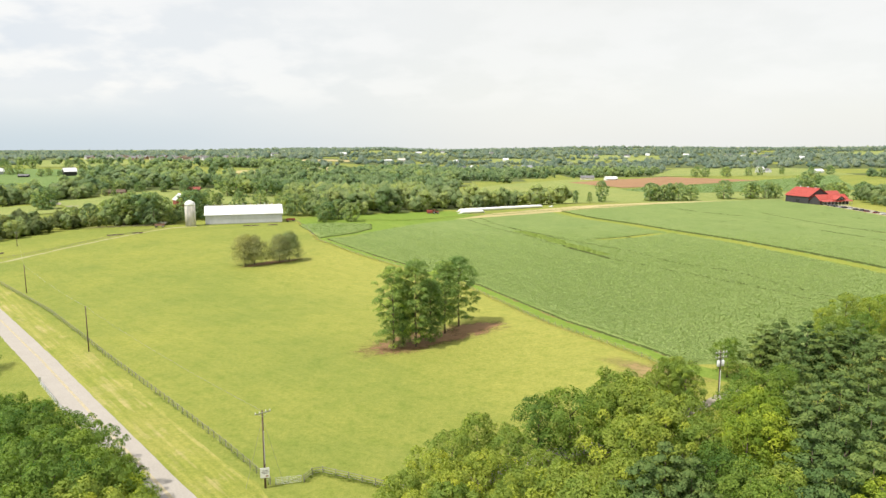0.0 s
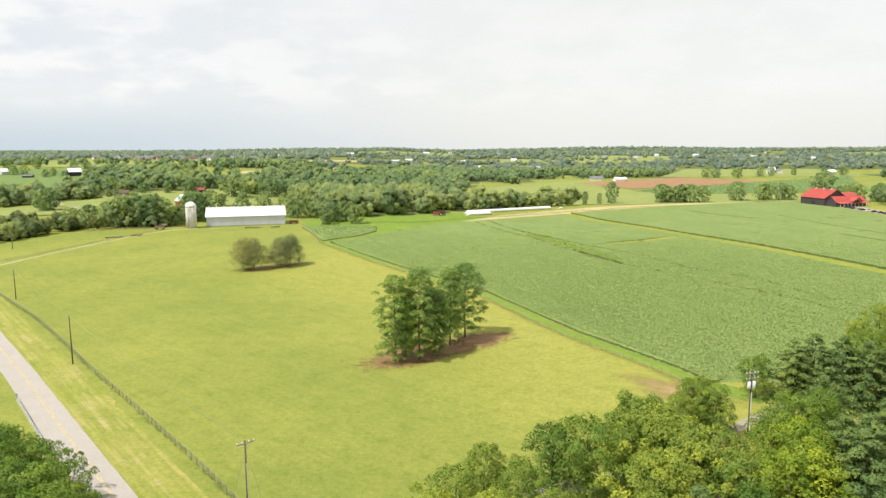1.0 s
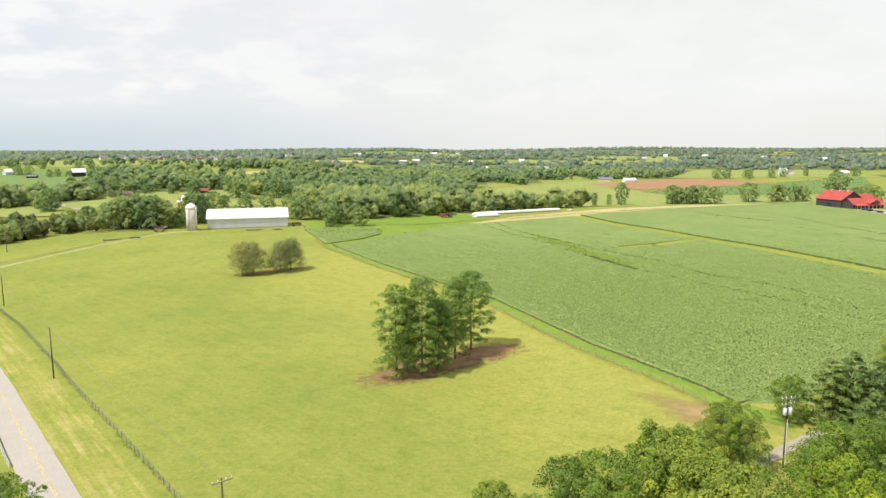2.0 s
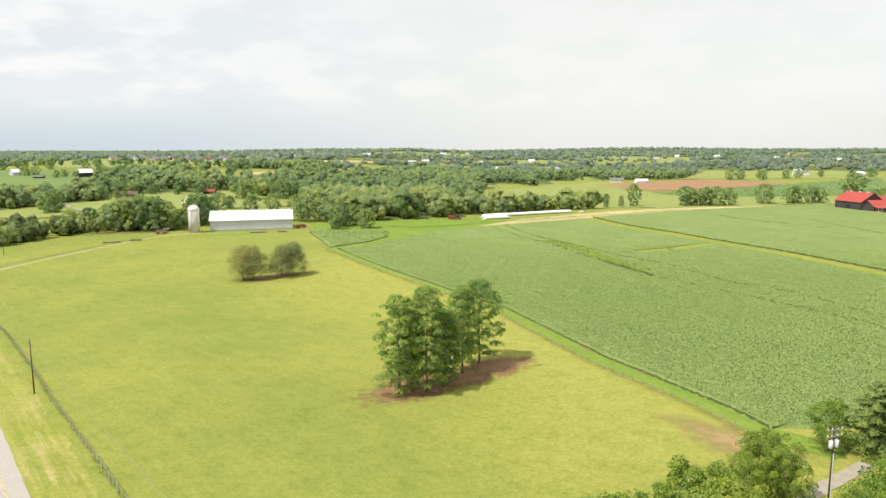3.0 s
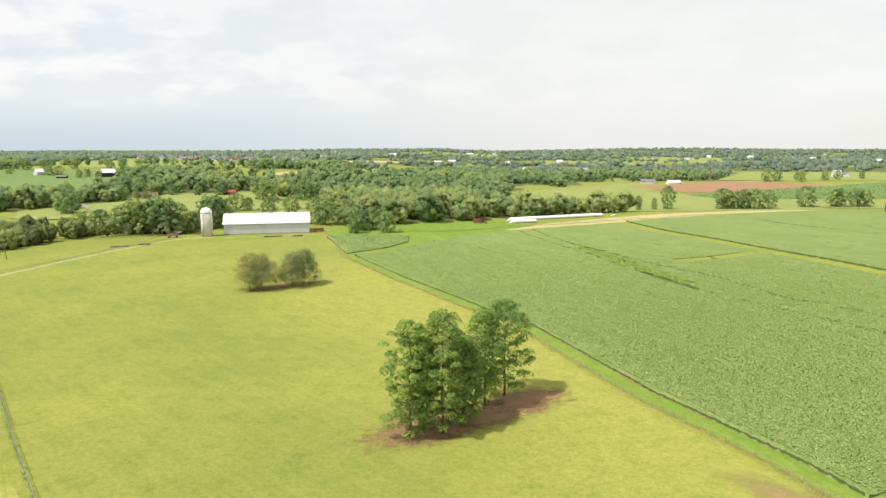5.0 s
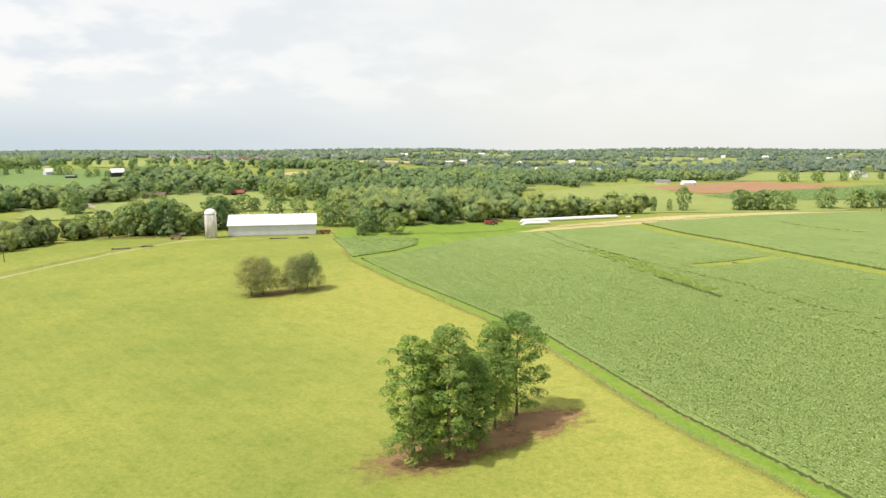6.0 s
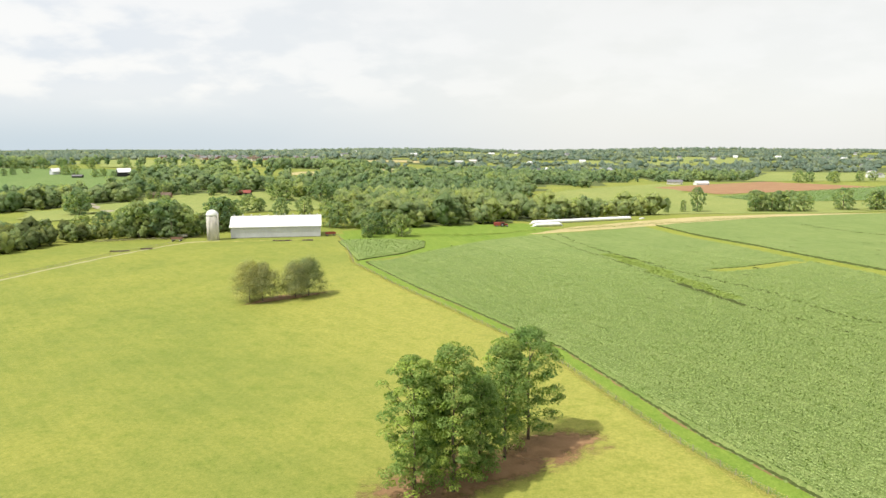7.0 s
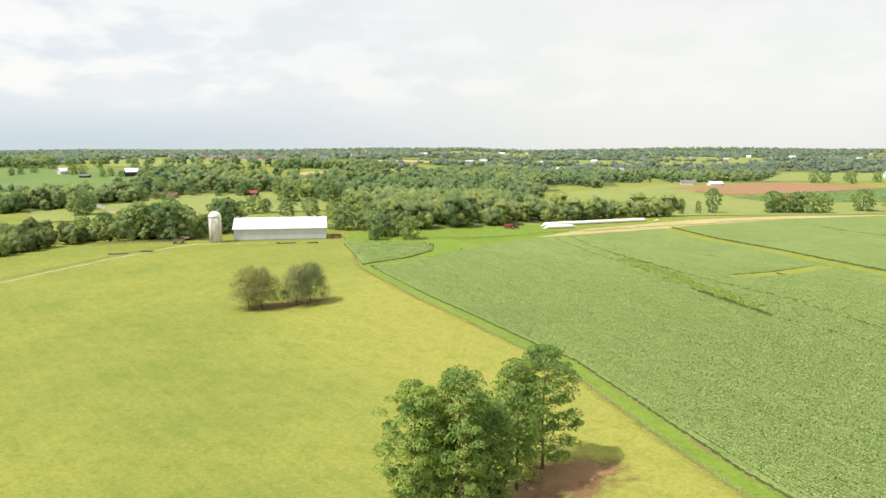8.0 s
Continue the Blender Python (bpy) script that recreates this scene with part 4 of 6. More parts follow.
# ---- woods ----
def ball():
    """The corners and faces of a rough rounded lump."""
    v = np.array([(1, 0, 0), (0, 1, 0), (-1, 0, 0), (0, -1, 0), (0, 0, 1), (0, 0, -1)], float)
    f = np.array([(0, 1, 4), (1, 2, 4), (2, 3, 4), (3, 0, 4), (1, 0, 5), (2, 1, 5), (3, 2, 5), (0, 3, 5)])
    return v, f


BALL_V, BALL_F = ball()


def woods_template(height, spread, base, clumps, leaves, leaf, seed, lift=0.15, vary=0.16):
    """A far tree: rounded leafy clumps with loose sprays on them. All faces are triangles. Gives corners, faces, normals and tints."""
    core = crown_tips(height - spread * 0.3, spread * 0.66, base + spread * 0.22, clumps, seed, 0.45, 0.5)
    mid = np.array([0, 0, base + 0.4 * (height - base)])
    size = np.array([spread, spread, 0.6 * (height - base)])
    big = spread * (0.36 if clumps > 9 else 0.48 if clumps > 3 else 0.62)
    vs, fs, ns, ts, o = [], [], [], [], 0
    per = max(1, leaves // clumps)
    for x, y, z, q in core:
        c, r, tone = np.array([x, y, z]), big * q, rng.normal(0, vary)
        k = 1 + rng.normal(0, 0.27, len(BALL_V))
        p = c + BALL_V * 0.95 * r * k[:, None] * np.array([1, 1, 0.85])
        d = rng.normal(0, 1, (per, 3))
        d[:, 2] += 0.35
        d /= np.linalg.norm(d, axis=1)[:, None]
        lp = c + d * r * rng.uniform(0.78, 1.1, per)[:, None] * np.array([1, 1, 0.85])
        for pts, own in ((p, BALL_V), (lp, d)):
            away = (pts - mid) / size
            n = 0.75 * own + 0.55 * away / (np.linalg.norm(away, axis=1)[:, None] + 1e-6) + np.array([0, 0, lift])
            if pts is p:
                n = n + rng.normal(0, 0.3, n.shape)
                v, f = pts, BALL_F
                nr = n / np.linalg.norm(n, axis=1)[:, None]
            else:
                v, f, nr = leaf_tips(pts, n / np.linalg.norm(n, axis=1)[:, None], leaf, 0.4, 0.22)
            vs.append(v)
            fs.append(f + o)
            ns.append(nr)
            ts.append(np.full(len(v), tone + (0.05 if pts is lp else 0)))
            o += len(v)
    return np.concatenate(vs), np.concatenate(fs), np.concatenate(ns), np.concatenate(ts)


def woods(name, templates, x, y, sizes, label, sink=0.0, material=None):
    """Many far trees in one mesh; whole stands differ in tone as well as single trees."""
    vs, fs, ts, ns, o = [], [], [], [], 0
    z = land(x, y) - sink
    stand = 0.16 * np.sin(x / 37 + 0.4 * np.sin(y / 23)) * np.sin(y / 51 + 1.0) + 0.12 * np.sin(x / 113 + y / 77)
    for k in range(len(x)):
        v, f, nr, tn = templates[k % len(templates)]
        a = rng.uniform(0, 6.28)
        ca, sa = math.cos(a), math.sin(a)
        s, tl = sizes[k], rng.uniform(0.8, 1.2)
        vs.append(np.stack([x[k] + s * (ca * v[:, 0] - sa * v[:, 1]), y[k] + s * (sa * v[:, 0] + ca * v[:, 1]), z[k] + s * tl * v[:, 2]], 1))
        ns.append(np.stack([ca * nr[:, 0] - sa * nr[:, 1], sa * nr[:, 0] + ca * nr[:, 1], nr[:, 2]], 1))
        fs.append(f + o)
        ts.append(np.clip(tn + 0.5 + stand[k] + rng.normal(0, 0.2), 0, 1))
        o += len(v)
    return tagged(new(name, mesh_from(name, np.concatenate(vs), np.concatenate(fs), material or M_WOODS, True, np.concatenate(ts), np.concatenate(ns))), label, "woods", "", "stuff")


EDGE_X = [-900, -300, -226, -219, -214, -207, -196, -185, -173, -163, -140, -85, -60, 5, 60, 105, 112]
EDGE_Y = [200, 290, 345, 362, 388, 398, 405, 410, 415, 421, 446, 458, 468, 535, 576, 604, 1210]


HEDGE = list(zip(EDGE_X, EDGE_Y))[1:11]


def wooded(x, y):
    ok = y > np.interp(x, EDGE_X, EDGE_Y)
    ok |= (x > 350) & (y > 560) & (x > 0.60 * y) & (y < 800)
    grain = np.sin(x * 12.9898 + y * 78.233) * 43758.5453
    grain = grain - np.floor(grain)
    for n, c, m in FIELDS:
        ok &= ~(in_quad(x, y, c) & (grain > (0.22 if c[0][1] > 1700 else 0.0)))
    ok &= ~((x > 112) & (y < 1215 + 0.27 * (x - 112)) & (x < 0.60 * y))
    sparse = grain > 0.14
    ok &= ~((x < -0.33 * y) & (x > -0.66 * y) & (y > 930) & (y < 1400) & (grain > 0.1))
    for c in ([(-335, 850), (-245, 850), (-235, 1150), (-335, 1150)], [(-280, 1070), (-195, 1070), (-80, 1730), (-240, 1580)]):
        ok &= ~(in_quad(x, y, c) & (grain > 0.12))
    ok &= ~((x < -0.26 * y) & (x > -0.56 * y) & (y > 1370) & (y < 1990) & sparse)
    ok &= ~((x > -9 + 0.125 * (y - 700)) & (x > 8) & (x < 113) & (y > np.interp(x, EDGE_X, EDGE_Y) + 34) & (y < 1060))
    clear = np.sin(x / 47 + 0.6) * np.sin(y / 83 + 1.1) + 0.5 * np.sin(x / 131 - y / 190)
    r = np.hypot(x, y)
    ok &= ~((clear > 1.02) & (r > 1000) & (r < 1500))
    strips = np.sin(x / 120 + 0.6) * np.sin(y / 75 + 1.1) + 0.5 * np.sin(x / 260 - y / 190)
    ok &= ~((strips > 0.5) & (r > 1450))
    ok &= ~((x > -430) & (x < -92) & (dist_line(x, y, HEDGE) > 26) & ((x > -250) | (y > 440)) & (y < np.interp(x, [-430, -385, -343, -300, -92], [540, 596, 640, 690, 560])))
    ok &= ~((x > -166) & (x < -98) & (y < 470))
    return ok


def sample(n, r0, r1, gap, a0=-43, a1=37):
    """Scattered places in a ring sector, no two closer than the gap."""
    r = np.sqrt(rng.uniform(r0 * r0, r1 * r1, n))
    a = np.radians(rng.uniform(a0, a1, n))
    x, y = r * np.sin(a), r * np.cos(a)
    cell = {}
    for k in range(n):
        key = (int(x[k] // gap), int(y[k] // gap))
        if key not in cell:
            cell[key] = k
    i = np.array(sorted(cell.values()))
    x, y = x[i], y[i]
    w = wooded(x, y)
    return x[w], y[w]


def woods_floor(name, xs, ys, label):
    gx, gy = np.meshgrid(xs, ys)
    k = wooded(gx, gy) & wooded(gx + 16, gy) & wooded(gx - 16, gy) & wooded(gx, gy + 16) & wooded(gx, gy - 16)
    k &= np.abs(gx) < gy * 1.1 + 60
    me = grid_mesh(name, xs, ys, land(gx, gy) + 0.2, M_FLOOR, k)
    return tagged(new(name, me), label, "ground", "", "structure")


woods_floor("woodland_floor", np.arange(-900, 900, 12.0), np.arange(300, 1000, 12.0), "shaded woodland floor under the trees")
woods_floor("woodland_floor", np.arange(-3600, 3600, 45.0), np.arange(1000, 4500, 45.0), "shaded woodland floor of the far woods")
T_NEAR = [woods_template(13 + (k % 3), 6.0 + 0.5 * k, 0.0, 18, 540, 1.0, 200 + k) for k in range(6)]
T_MID = [woods_template(13, 7.0, 0.0, 6, 108, 1.5, 220 + k, 0.4, 0.1) for k in range(8)]
T_FAR = [woods_template(8, 9.5, 0.0, 2, 26, 2.6, 240 + k, 0.6, 0.06) for k in range(6)]
x, y = sample(8000, 300, 760, 10.2)
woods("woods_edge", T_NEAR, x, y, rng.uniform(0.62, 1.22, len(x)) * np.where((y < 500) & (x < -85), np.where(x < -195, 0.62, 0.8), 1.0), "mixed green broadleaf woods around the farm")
x, y = sample(5000, 300, 560, 8.2, -43, -8)
k = (y < 520) & (x < -90) & ((x < -138) | (rng.random(len(x)) < 0.45))
woods("hedge_belt", T_NEAR, x[k], y[k], rng.uniform(0.55, 0.85, k.sum()) * np.where(x[k] > -195, 1.12, 0.82), "thick olive hedge belt along the pasture", 0.0, M_HEDGE)
x, y = sample(14000, 760, 1500, 14.0)
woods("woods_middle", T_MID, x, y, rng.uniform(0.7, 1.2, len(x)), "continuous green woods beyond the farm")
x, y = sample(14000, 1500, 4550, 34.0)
# these trees carry their haze in the leaf colour
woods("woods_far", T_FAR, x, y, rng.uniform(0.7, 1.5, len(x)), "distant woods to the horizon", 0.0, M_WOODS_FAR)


def planted_rows(corners, step, along_row):
    """Low crop plants in rows across a far field."""
    u, v = np.meshgrid(np.arange(0, 1, step), np.arange(0, 1, along_row))
    u, v = u.ravel() + rng.normal(0, step * 0.06, u.size), v.ravel() + rng.normal(0, along_row * 0.2, v.size)
    a, b, c, d = (np.array(q, float) for q in corners)
    p = a * ((1 - u) * (1 - v))[:, None] + b * (u * (1 - v))[:, None] + c * (u * v)[:, None] + d * ((1 - u) * v)[:, None]
    z = land(p[:, 0], p[:, 1]) + 0.9
    ctr = np.column_stack([p, z])
    ctr = np.repeat(ctr, 3, axis=0) + rng.normal(0, 0.45, (3 * len(ctr), 3))
    w, f, nr = leaf_tips(ctr, np.tile((0, 0, 1.0), (len(ctr), 1)), 1.5, 0.5, 0.5)
    return tagged(new("crop_rows", mesh_from("crop_rows", w, f, M_WOODS, True, None, nr)), "rows of low green bushes in a far field", "crop", "", "stuff")


planted_rows(CROP_ROWS, 0.04, 0.008)


# ---- buildings ----
def gable_body(bm, L, W, eave, ridge):
    return prism(bm, [(-W / 2, 0), (W / 2, 0), (W / 2, eave), (0, ridge), (-W / 2, eave)], -L / 2, L / 2)


def roof_slab(L, W, eave, ridge, side, over=0.5, thick=0.18, lift=0.04):
    """One slope of a gable roof, overhanging at the eave and the ends."""
    run, rise = W / 2, ridge - eave
    k = over / run
    y1, z1 = side * (run + over), eave - rise * k
    bm = bmesh.new()
    prism(bm, [(0, ridge + lift), (y1, z1 + lift), (y1, z1 + lift + thick), (0, ridge + lift + thick)], -L / 2 - over, L / 2 + over)
    return bm


def ribs(L, W, eave, ridge, side, step, over=0.5, lift=0.22):
    run, rise = W / 2, ridge - eave
    y1, z1 = side * (run + over), eave - rise * over / run
    bm = bmesh.new()
    n = int(L / step)
    for k in range(n + 1):
        x = -L / 2 + L * k / n
        a = [bm.verts.new(p) for p in ((x - 0.05, 0, ridge + lift), (x + 0.05, 0, ridge + lift), (x + 0.05, y1, z1 + lift), (x - 0.05, y1, z1 + lift))]
        b = [bm.verts.new(v.co + Vector((0, 0, 0.06))) for v in a]
        bm.faces.new(b)
        for i in range(4):
            bm.faces.new((a[i], a[(i + 1) % 4], b[(i + 1) % 4], b[i]))
    return bm


def window_on(parent, x, y, z, w, h, axis, sign, frame_mat, label="dark window in a pale frame"):
    """A window with frame and pane on a wall whose outside lies along sign * axis."""
    f = bmesh.new()
    t, d = 0.12, 0.08
    bars = ((-w / 2, w / 2, h - t, h), (-w / 2, w / 2, 0, t), (-w / 2, -w / 2 + t, t, h - t), (w / 2 - t, w / 2, t, h - t), (-0.04, 0.04, t, h - t))
    for a0, a1, z0, z1 in bars:
        if axis == "y":
            box(f, x + a0, x + a1, y, y + sign * d, z + z0, z + z1)
        else:
            box(f, x, x + sign * d, y + a0, y + a1, z + z0, z + z1)
    ob = part("window", f, frame_mat, parent, label)
    g = bmesh.new()
    if axis == "y":
        box(g, x - w / 2 + t, x + w / 2 - t, y, y + sign * 0.04, z + t, z + h - t)
    else:
        box(g, x, x + sign * 0.04, y - w / 2 + t, y + w / 2 - t, z + t, z + h - t)
    part("pane", g, M_GLASS, ob)
    return ob


def house(name, label, x, y, turn, L, W, eave, ridge, wall, roof, windows=3, chimney=False, door=True, category="house", group="", sink=0.3):
    """A gabled building with roof slopes, windows, a door and, if it has one, a chimney."""
    ob = thing(name, pose(x, y, z_at(x, y) - sink, 0, 0, turn), label, category, group)
    part("wall_shell", gable_body(bmesh.new(), L, W, eave + sink, ridge + sink), wall, ob)
    for s in (-1, 1):
        part("roof_slope", roof_slab(L, W, eave + sink, ridge + sink, s), roof, ob)
    for k in range(windows):
        xx = -L / 2 + L * (k + 0.7) / (windows + 0.4)
        window_on(ob, xx, -W / 2, 0.9 + sink, 1.1, 1.3, "y", -1, M_WHITE)
        if eave > 5:
            window_on(ob, xx, -W / 2, 3.7 + sink, 1.1, 1.3, "y", -1, M_WHITE)
    if door:
        part("door", one_box(L * 0.42 - 0.5, L * 0.42 + 0.5, -W / 2 - 0.06, -W / 2, sink, 2.1 + sink), M_DARK, ob, "dark door")
    if chimney:
        part("chimney", one_box(-L * 0.3 - 0.4, -L * 0.3 + 0.4, -0.4, 0.4, eave, ridge + sink + 1.1, 0.03), M_BRICK, ob)
    return ob


# long white-roofed barn
BARN_TURN = math.degrees(math.atan2(12.0, 42.7))
L, W, EV, RG = 44.4, 18.5, 6.0, 10.3
bx, by = (-140.5 - 97.8) / 2, (416 + 428) / 2
nx, ny = -math.sin(radians(BARN_TURN)), math.cos(radians(BARN_TURN))
barn = thing("barn", pose(bx + nx * W / 2, by + ny * W / 2, z_at(bx, by) - 0.2, 0, 0, BARN_TURN), "long pale grey metal barn with a white gable roof", "barn")
part("wall_shell", gable_body(bmesh.new(), L, W, EV, RG), M_WALL_GREY, barn)
for s in (-1, 1):
    sl = part("roof_slope", roof_slab(L, W, EV, RG, s, 0.6), M_ROOF_WHITE, barn, "white ribbed metal roof slope")
    part("roof_ribs", ribs(L, W, EV, RG, s, 0.9, 0.6), M_ROOF_WHITE, sl)
part("ridge_cap", one_box(-L / 2 - 0.6, L / 2 + 0.6, -0.35, 0.35, RG + 0.12, RG + 0.34, 0.05), M_ROOF_WHITE, barn)
for k in range(11):
    xv = -L / 2 + 1.2 + (L - 2.4) * k / 10
    v = bmesh.new()
    tube(v, [(xv, 0, RG + 0.3), (xv, 0, RG + 0.75), (xv, 0, RG + 0.8), (xv, 0, RG + 1.0)], [0.26, 0.26, 0.42, 0.1], 10)
    part("ridge_vent", v, M_ROOF_WHITE, barn, "small round ridge ventilator", True)
siding = bmesh.new()
for k in range(50):
    xs_ = -L / 2 + L * (k + 0.5) / 50
    box(siding, xs_ - 0.06, xs_ + 0.06, -W / 2 - 0.05, -W / 2, 0.2, EV - 0.35)
part("siding_ribs", siding, M_WALL_GREY, barn)
part("fascia", one_box(-L / 2 - 0.5, L / 2 + 0.5, -W / 2 - 0.58, -W / 2 - 0.46, EV - 0.45, EV - 0.22), M_WALL_GREY, barn)
part("base_board", one_box(-L / 2, L / 2, -W / 2 - 0.09, -W / 2 - 0.06, 0.0, 0.55), M_FENCE, barn)
part("sliding_door", one_box(L / 2, L / 2 + 0.12, -3.0, 3.0, 0.2, 4.4, 0.02), M_WHITE, barn, "white sliding end door")
part("door_track", one_box(L / 2, L / 2 + 0.2, -6.2, 3.4, 4.4, 4.6), M_STEEL, barn)
part("downpipe", one_box(L / 2 - 0.2, L / 2 - 0.08, -W / 2 - 0.14, -W / 2 - 0.02, 0.1, EV - 0.3), M_WHITE, barn)

# concrete stave silo
SX, SY = -147.5, 411.0
silo = thing("silo", pose(SX, SY, z_at(SX, SY) - 0.2), "weathered concrete stave silo with a pale domed cap", "silo")
R_S, H_S = 2.95, 12.3
b = bmesh.new()
tube(b, [(0, 0, 0), (0, 0, H_S)], [R_S, R_S], 40)
part("silo_wall", b, M_CONCRETE, silo, "stained grey concrete staves", True)
b = bmesh.new()
tube(b, [(0, 0, H_S + R_S * 0.98 * math.sin(a)) for a in np.linspace(0, 1.5, 9)], [(R_S + 0.12) * math.cos(a) for a in np.linspace(0, 1.5, 9)], 40)
part("dome", b, M_WHITE, silo, "off-white dome", True)
for k in range(16):
    h = bmesh.new()
    zz = 0.5 + (H_S - 0.8) * k / 15
    tube(h, [(0, 0, zz - 0.04), (0, 0, zz + 0.04)], [R_S + 0.04, R_S + 0.04], 40)
    part("hoop", h, M_STEEL, silo)
b = bmesh.new()
tube(b, [(R_S * 0.9 + 0.3, -0.9, 0.6), (R_S * 0.9 + 0.3, -0.9, H_S + 0.6)], [0.45, 0.45], 10)
part("chute", b, M_CONCRETE, silo, "grey unloading chute", True)
b = bmesh.new()
tube(b, [(-0.4, -R_S - 0.25, 1.5), (-0.4, -R_S - 0.25, H_S)], [0.1, 0.1], 6)
part("filler_pipe", b, M_STEEL, silo, "", True)


# white silage bags
def silage_bag(x0, y0, x1, y1, r, label):
    L_ = math.hypot(x1 - x0, y1 - y0)
    ob = thing("silage_bag", pose(x0, y0, z_at((x0 + x1) / 2, (y0 + y1) / 2), 0, 0, math.degrees(math.atan2(y1 - y0, x1 - x0))), label, "silage bag", "silage bags")
    bm = bmesh.new()
    n = int(L_ / 1.2)
    rr = random.Random(int(L_))
    rings = []
    for k in range(n + 1):
        t = k / n
        q = min(1, math.sin(min(1, min(t, 1 - t) * L_ / 3.0) * math.pi / 2) + 0.12) * rr.uniform(0.95, 1.04)
        rings.append([bm.verts.new((L_ * t, 1.25 * r * q * math.cos(a), max(0.0, 0.75 * r * q + 0.85 * r * q * math.sin(a)))) for a in np.linspace(0, 2 * math.pi, 14, endpoint=False)])
    for a, b_ in zip(rings, rings[1:]):
        for j in range(14):
            bm.faces.new((a[j], a[(j + 1) % 14], b_[(j + 1) % 14], b_[j]))
    bm.faces.new(rings[0][::-1])
    bm.faces.new(rings[-1])
    part("film", bm, M_PLASTIC, ob, "", True)
    for t in np.linspace(0.06, 0.94, max(3, int(L_ / 9))):
        t_ = bmesh.new()
        tube(t_, [(L_ * t - 0.3, 0, 1.52 * r), (L_ * t + 0.3, 0, 1.52 * r)], [0.16, 0.16], 8)
        part("tyre_weight", t_, M_FENCE, ob)
    part("tied_end", one_box(-0.9, 0.25, -0.45, 0.45, 0.0, 0.5, 0.12), M_PLASTIC, ob)
    return ob


silage_bag(11, 528, 80, 564, 1.45, "long white plastic silage bag on the ridge")
silage_bag(12, 514, 31, 522, 1.45, "short white plastic silage bag beside a longer one")
silage_bag(86, 567, 89.5, 568.6, 0.8, "stub of a white plastic silage bag")


def wheel(parent, x, y, r, w):
    b = bmesh.new()
    tube(b, [(x, y - w / 2, r), (x, y + w / 2, r)], [r, r], 16)
    t = part("wheel", b, M_TYRE, parent, "", True)
    b = bmesh.new()
    tube(b, [(x, y - w / 2 - 0.02, r), (x, y + w / 2 + 0.02, r)], [r * 0.5, r * 0.5], 12)
    part("rim", b, M_STEEL, t, "", True)


def tractor(x, y, turn):
    ob = thing("tractor", pose(x, y, z_at(x, y), 0, 0, turn), "red farm tractor with a bagging machine on the grass", "tractor")
    part("bonnet", one_box(0.3, 2.6, -0.5, 0.5, 1.0, 1.8, 0.12), M_MACHINE, ob)
    part("chassis", one_box(-1.2, 2.5, -0.4, 0.4, 0.6, 1.0), M_DARK, ob)
    cab = part("cab", one_box(-1.3, 0.3, -0.8, 0.8, 1.0, 2.6, 0.1), M_GLASS, ob)
    part("cab_roof", one_box(-1.5, 0.5, -0.95, 0.95, 2.6, 2.8, 0.06), M_MACHINE, cab)
    for s in (-1, 1):
        wheel(ob, -0.9, s * 1.1, 0.95, 0.55)
        wheel(ob, 2.0, s * 0.9, 0.6, 0.4)
        part("fender", one_box(-1.7, -0.1, s * 0.85, s * 1.35, 1.75, 1.95, 0.05), M_MACHINE, ob)
    part("exhaust", one_box(1.2, 1.3, -0.05, 0.05, 1.8, 2.9), M_DARK, ob)
    part("hopper", one_box(-6.0, -2.0, -1.3, 1.3, 0.7, 2.7, 0.15), M_MACHINE, ob, "red bagging hopper")
    part("drawbar", one_box(-2.2, -1.1, -0.1, 0.1, 0.6, 0.75), M_DARK, ob)
    for s in (-1, 1):
        wheel(ob, -4.5, s * 1.4, 0.6, 0.35)
    return ob


tractor(-5.5, 506, 8)


def wagon(x, y, turn, colour, label):
    ob = thing("farm_wagon", pose(x, y, z_at(x, y), 0, 0, turn), label, "wagon", "barnyard machinery")
    part("bed", one_box(-2.6, 2.6, -1.1, 1.1, 0.9, 1.1, 0.03), M_FENCE, ob)
    for s in (-1, 1):
        part("side_board", one_box(-2.6, 2.6, s * 1.02, s * 1.12, 1.1, 2.0), colour, ob)
        part("end_board", one_box(s * 2.52, s * 2.6, -1.0, 1.0, 1.1, 1.8), colour, ob)
        for xx in (-1.8, 1.8):
            wheel(ob, xx, s * 0.95, 0.45, 0.25)
    part("tongue", one_box(2.6, 4.4, -0.06, 0.06, 0.6, 0.72), M_DARK, ob)
    return ob


wagon(-93.5, 431.5, 30, M_MACHINE, "red farm wagon by the barn's end")
wagon(-163.1, 404.3, 5, M_BRICK, "faded reddish hay wagon by the farm lane")
wagon(-166.2, 415.8, -20, M_CREAM, "pale flat wagon by the farm lane")


def debris_row(x, y, turn, L_, label):
    """A low windrow of old hay and brush."""
    n = 260
    px, py = rng.uniform(-L_ / 2, L_ / 2, n), rng.normal(0, 0.5, n)
    c, s_ = math.cos(radians(turn)), math.sin(radians(turn))
    wx, wy = x + c * px - s_ * py, y + s_ * px + c * py
    z = land(wx, wy) + rng.uniform(0.05, 0.45, n)
    v, f, nr = leaf_quads(np.stack([wx, wy, z], 1), np.tile((0, 0, 1.0), (n, 1)), 0.8, 0.3, 0.8)
    return tagged(new("brush_row", mesh_from("brush_row", v, f, M_BARK, True, None, nr)), label, "brush", "", "stuff")


debris_row(-112, 410, 14, 9, "low dark row of old hay by the barn")
debris_row(-100, 413, 10, 5, "low dark row of old hay by the barn")
debris_row(-174, 372, 20, 8, "dark brush row beside the farm lane")
debris_row(-165, 379, 20, 5, "dark brush row beside the farm lane")
debris_row(-207, 318, 25, 12, "dark brush row beside the farm lane")

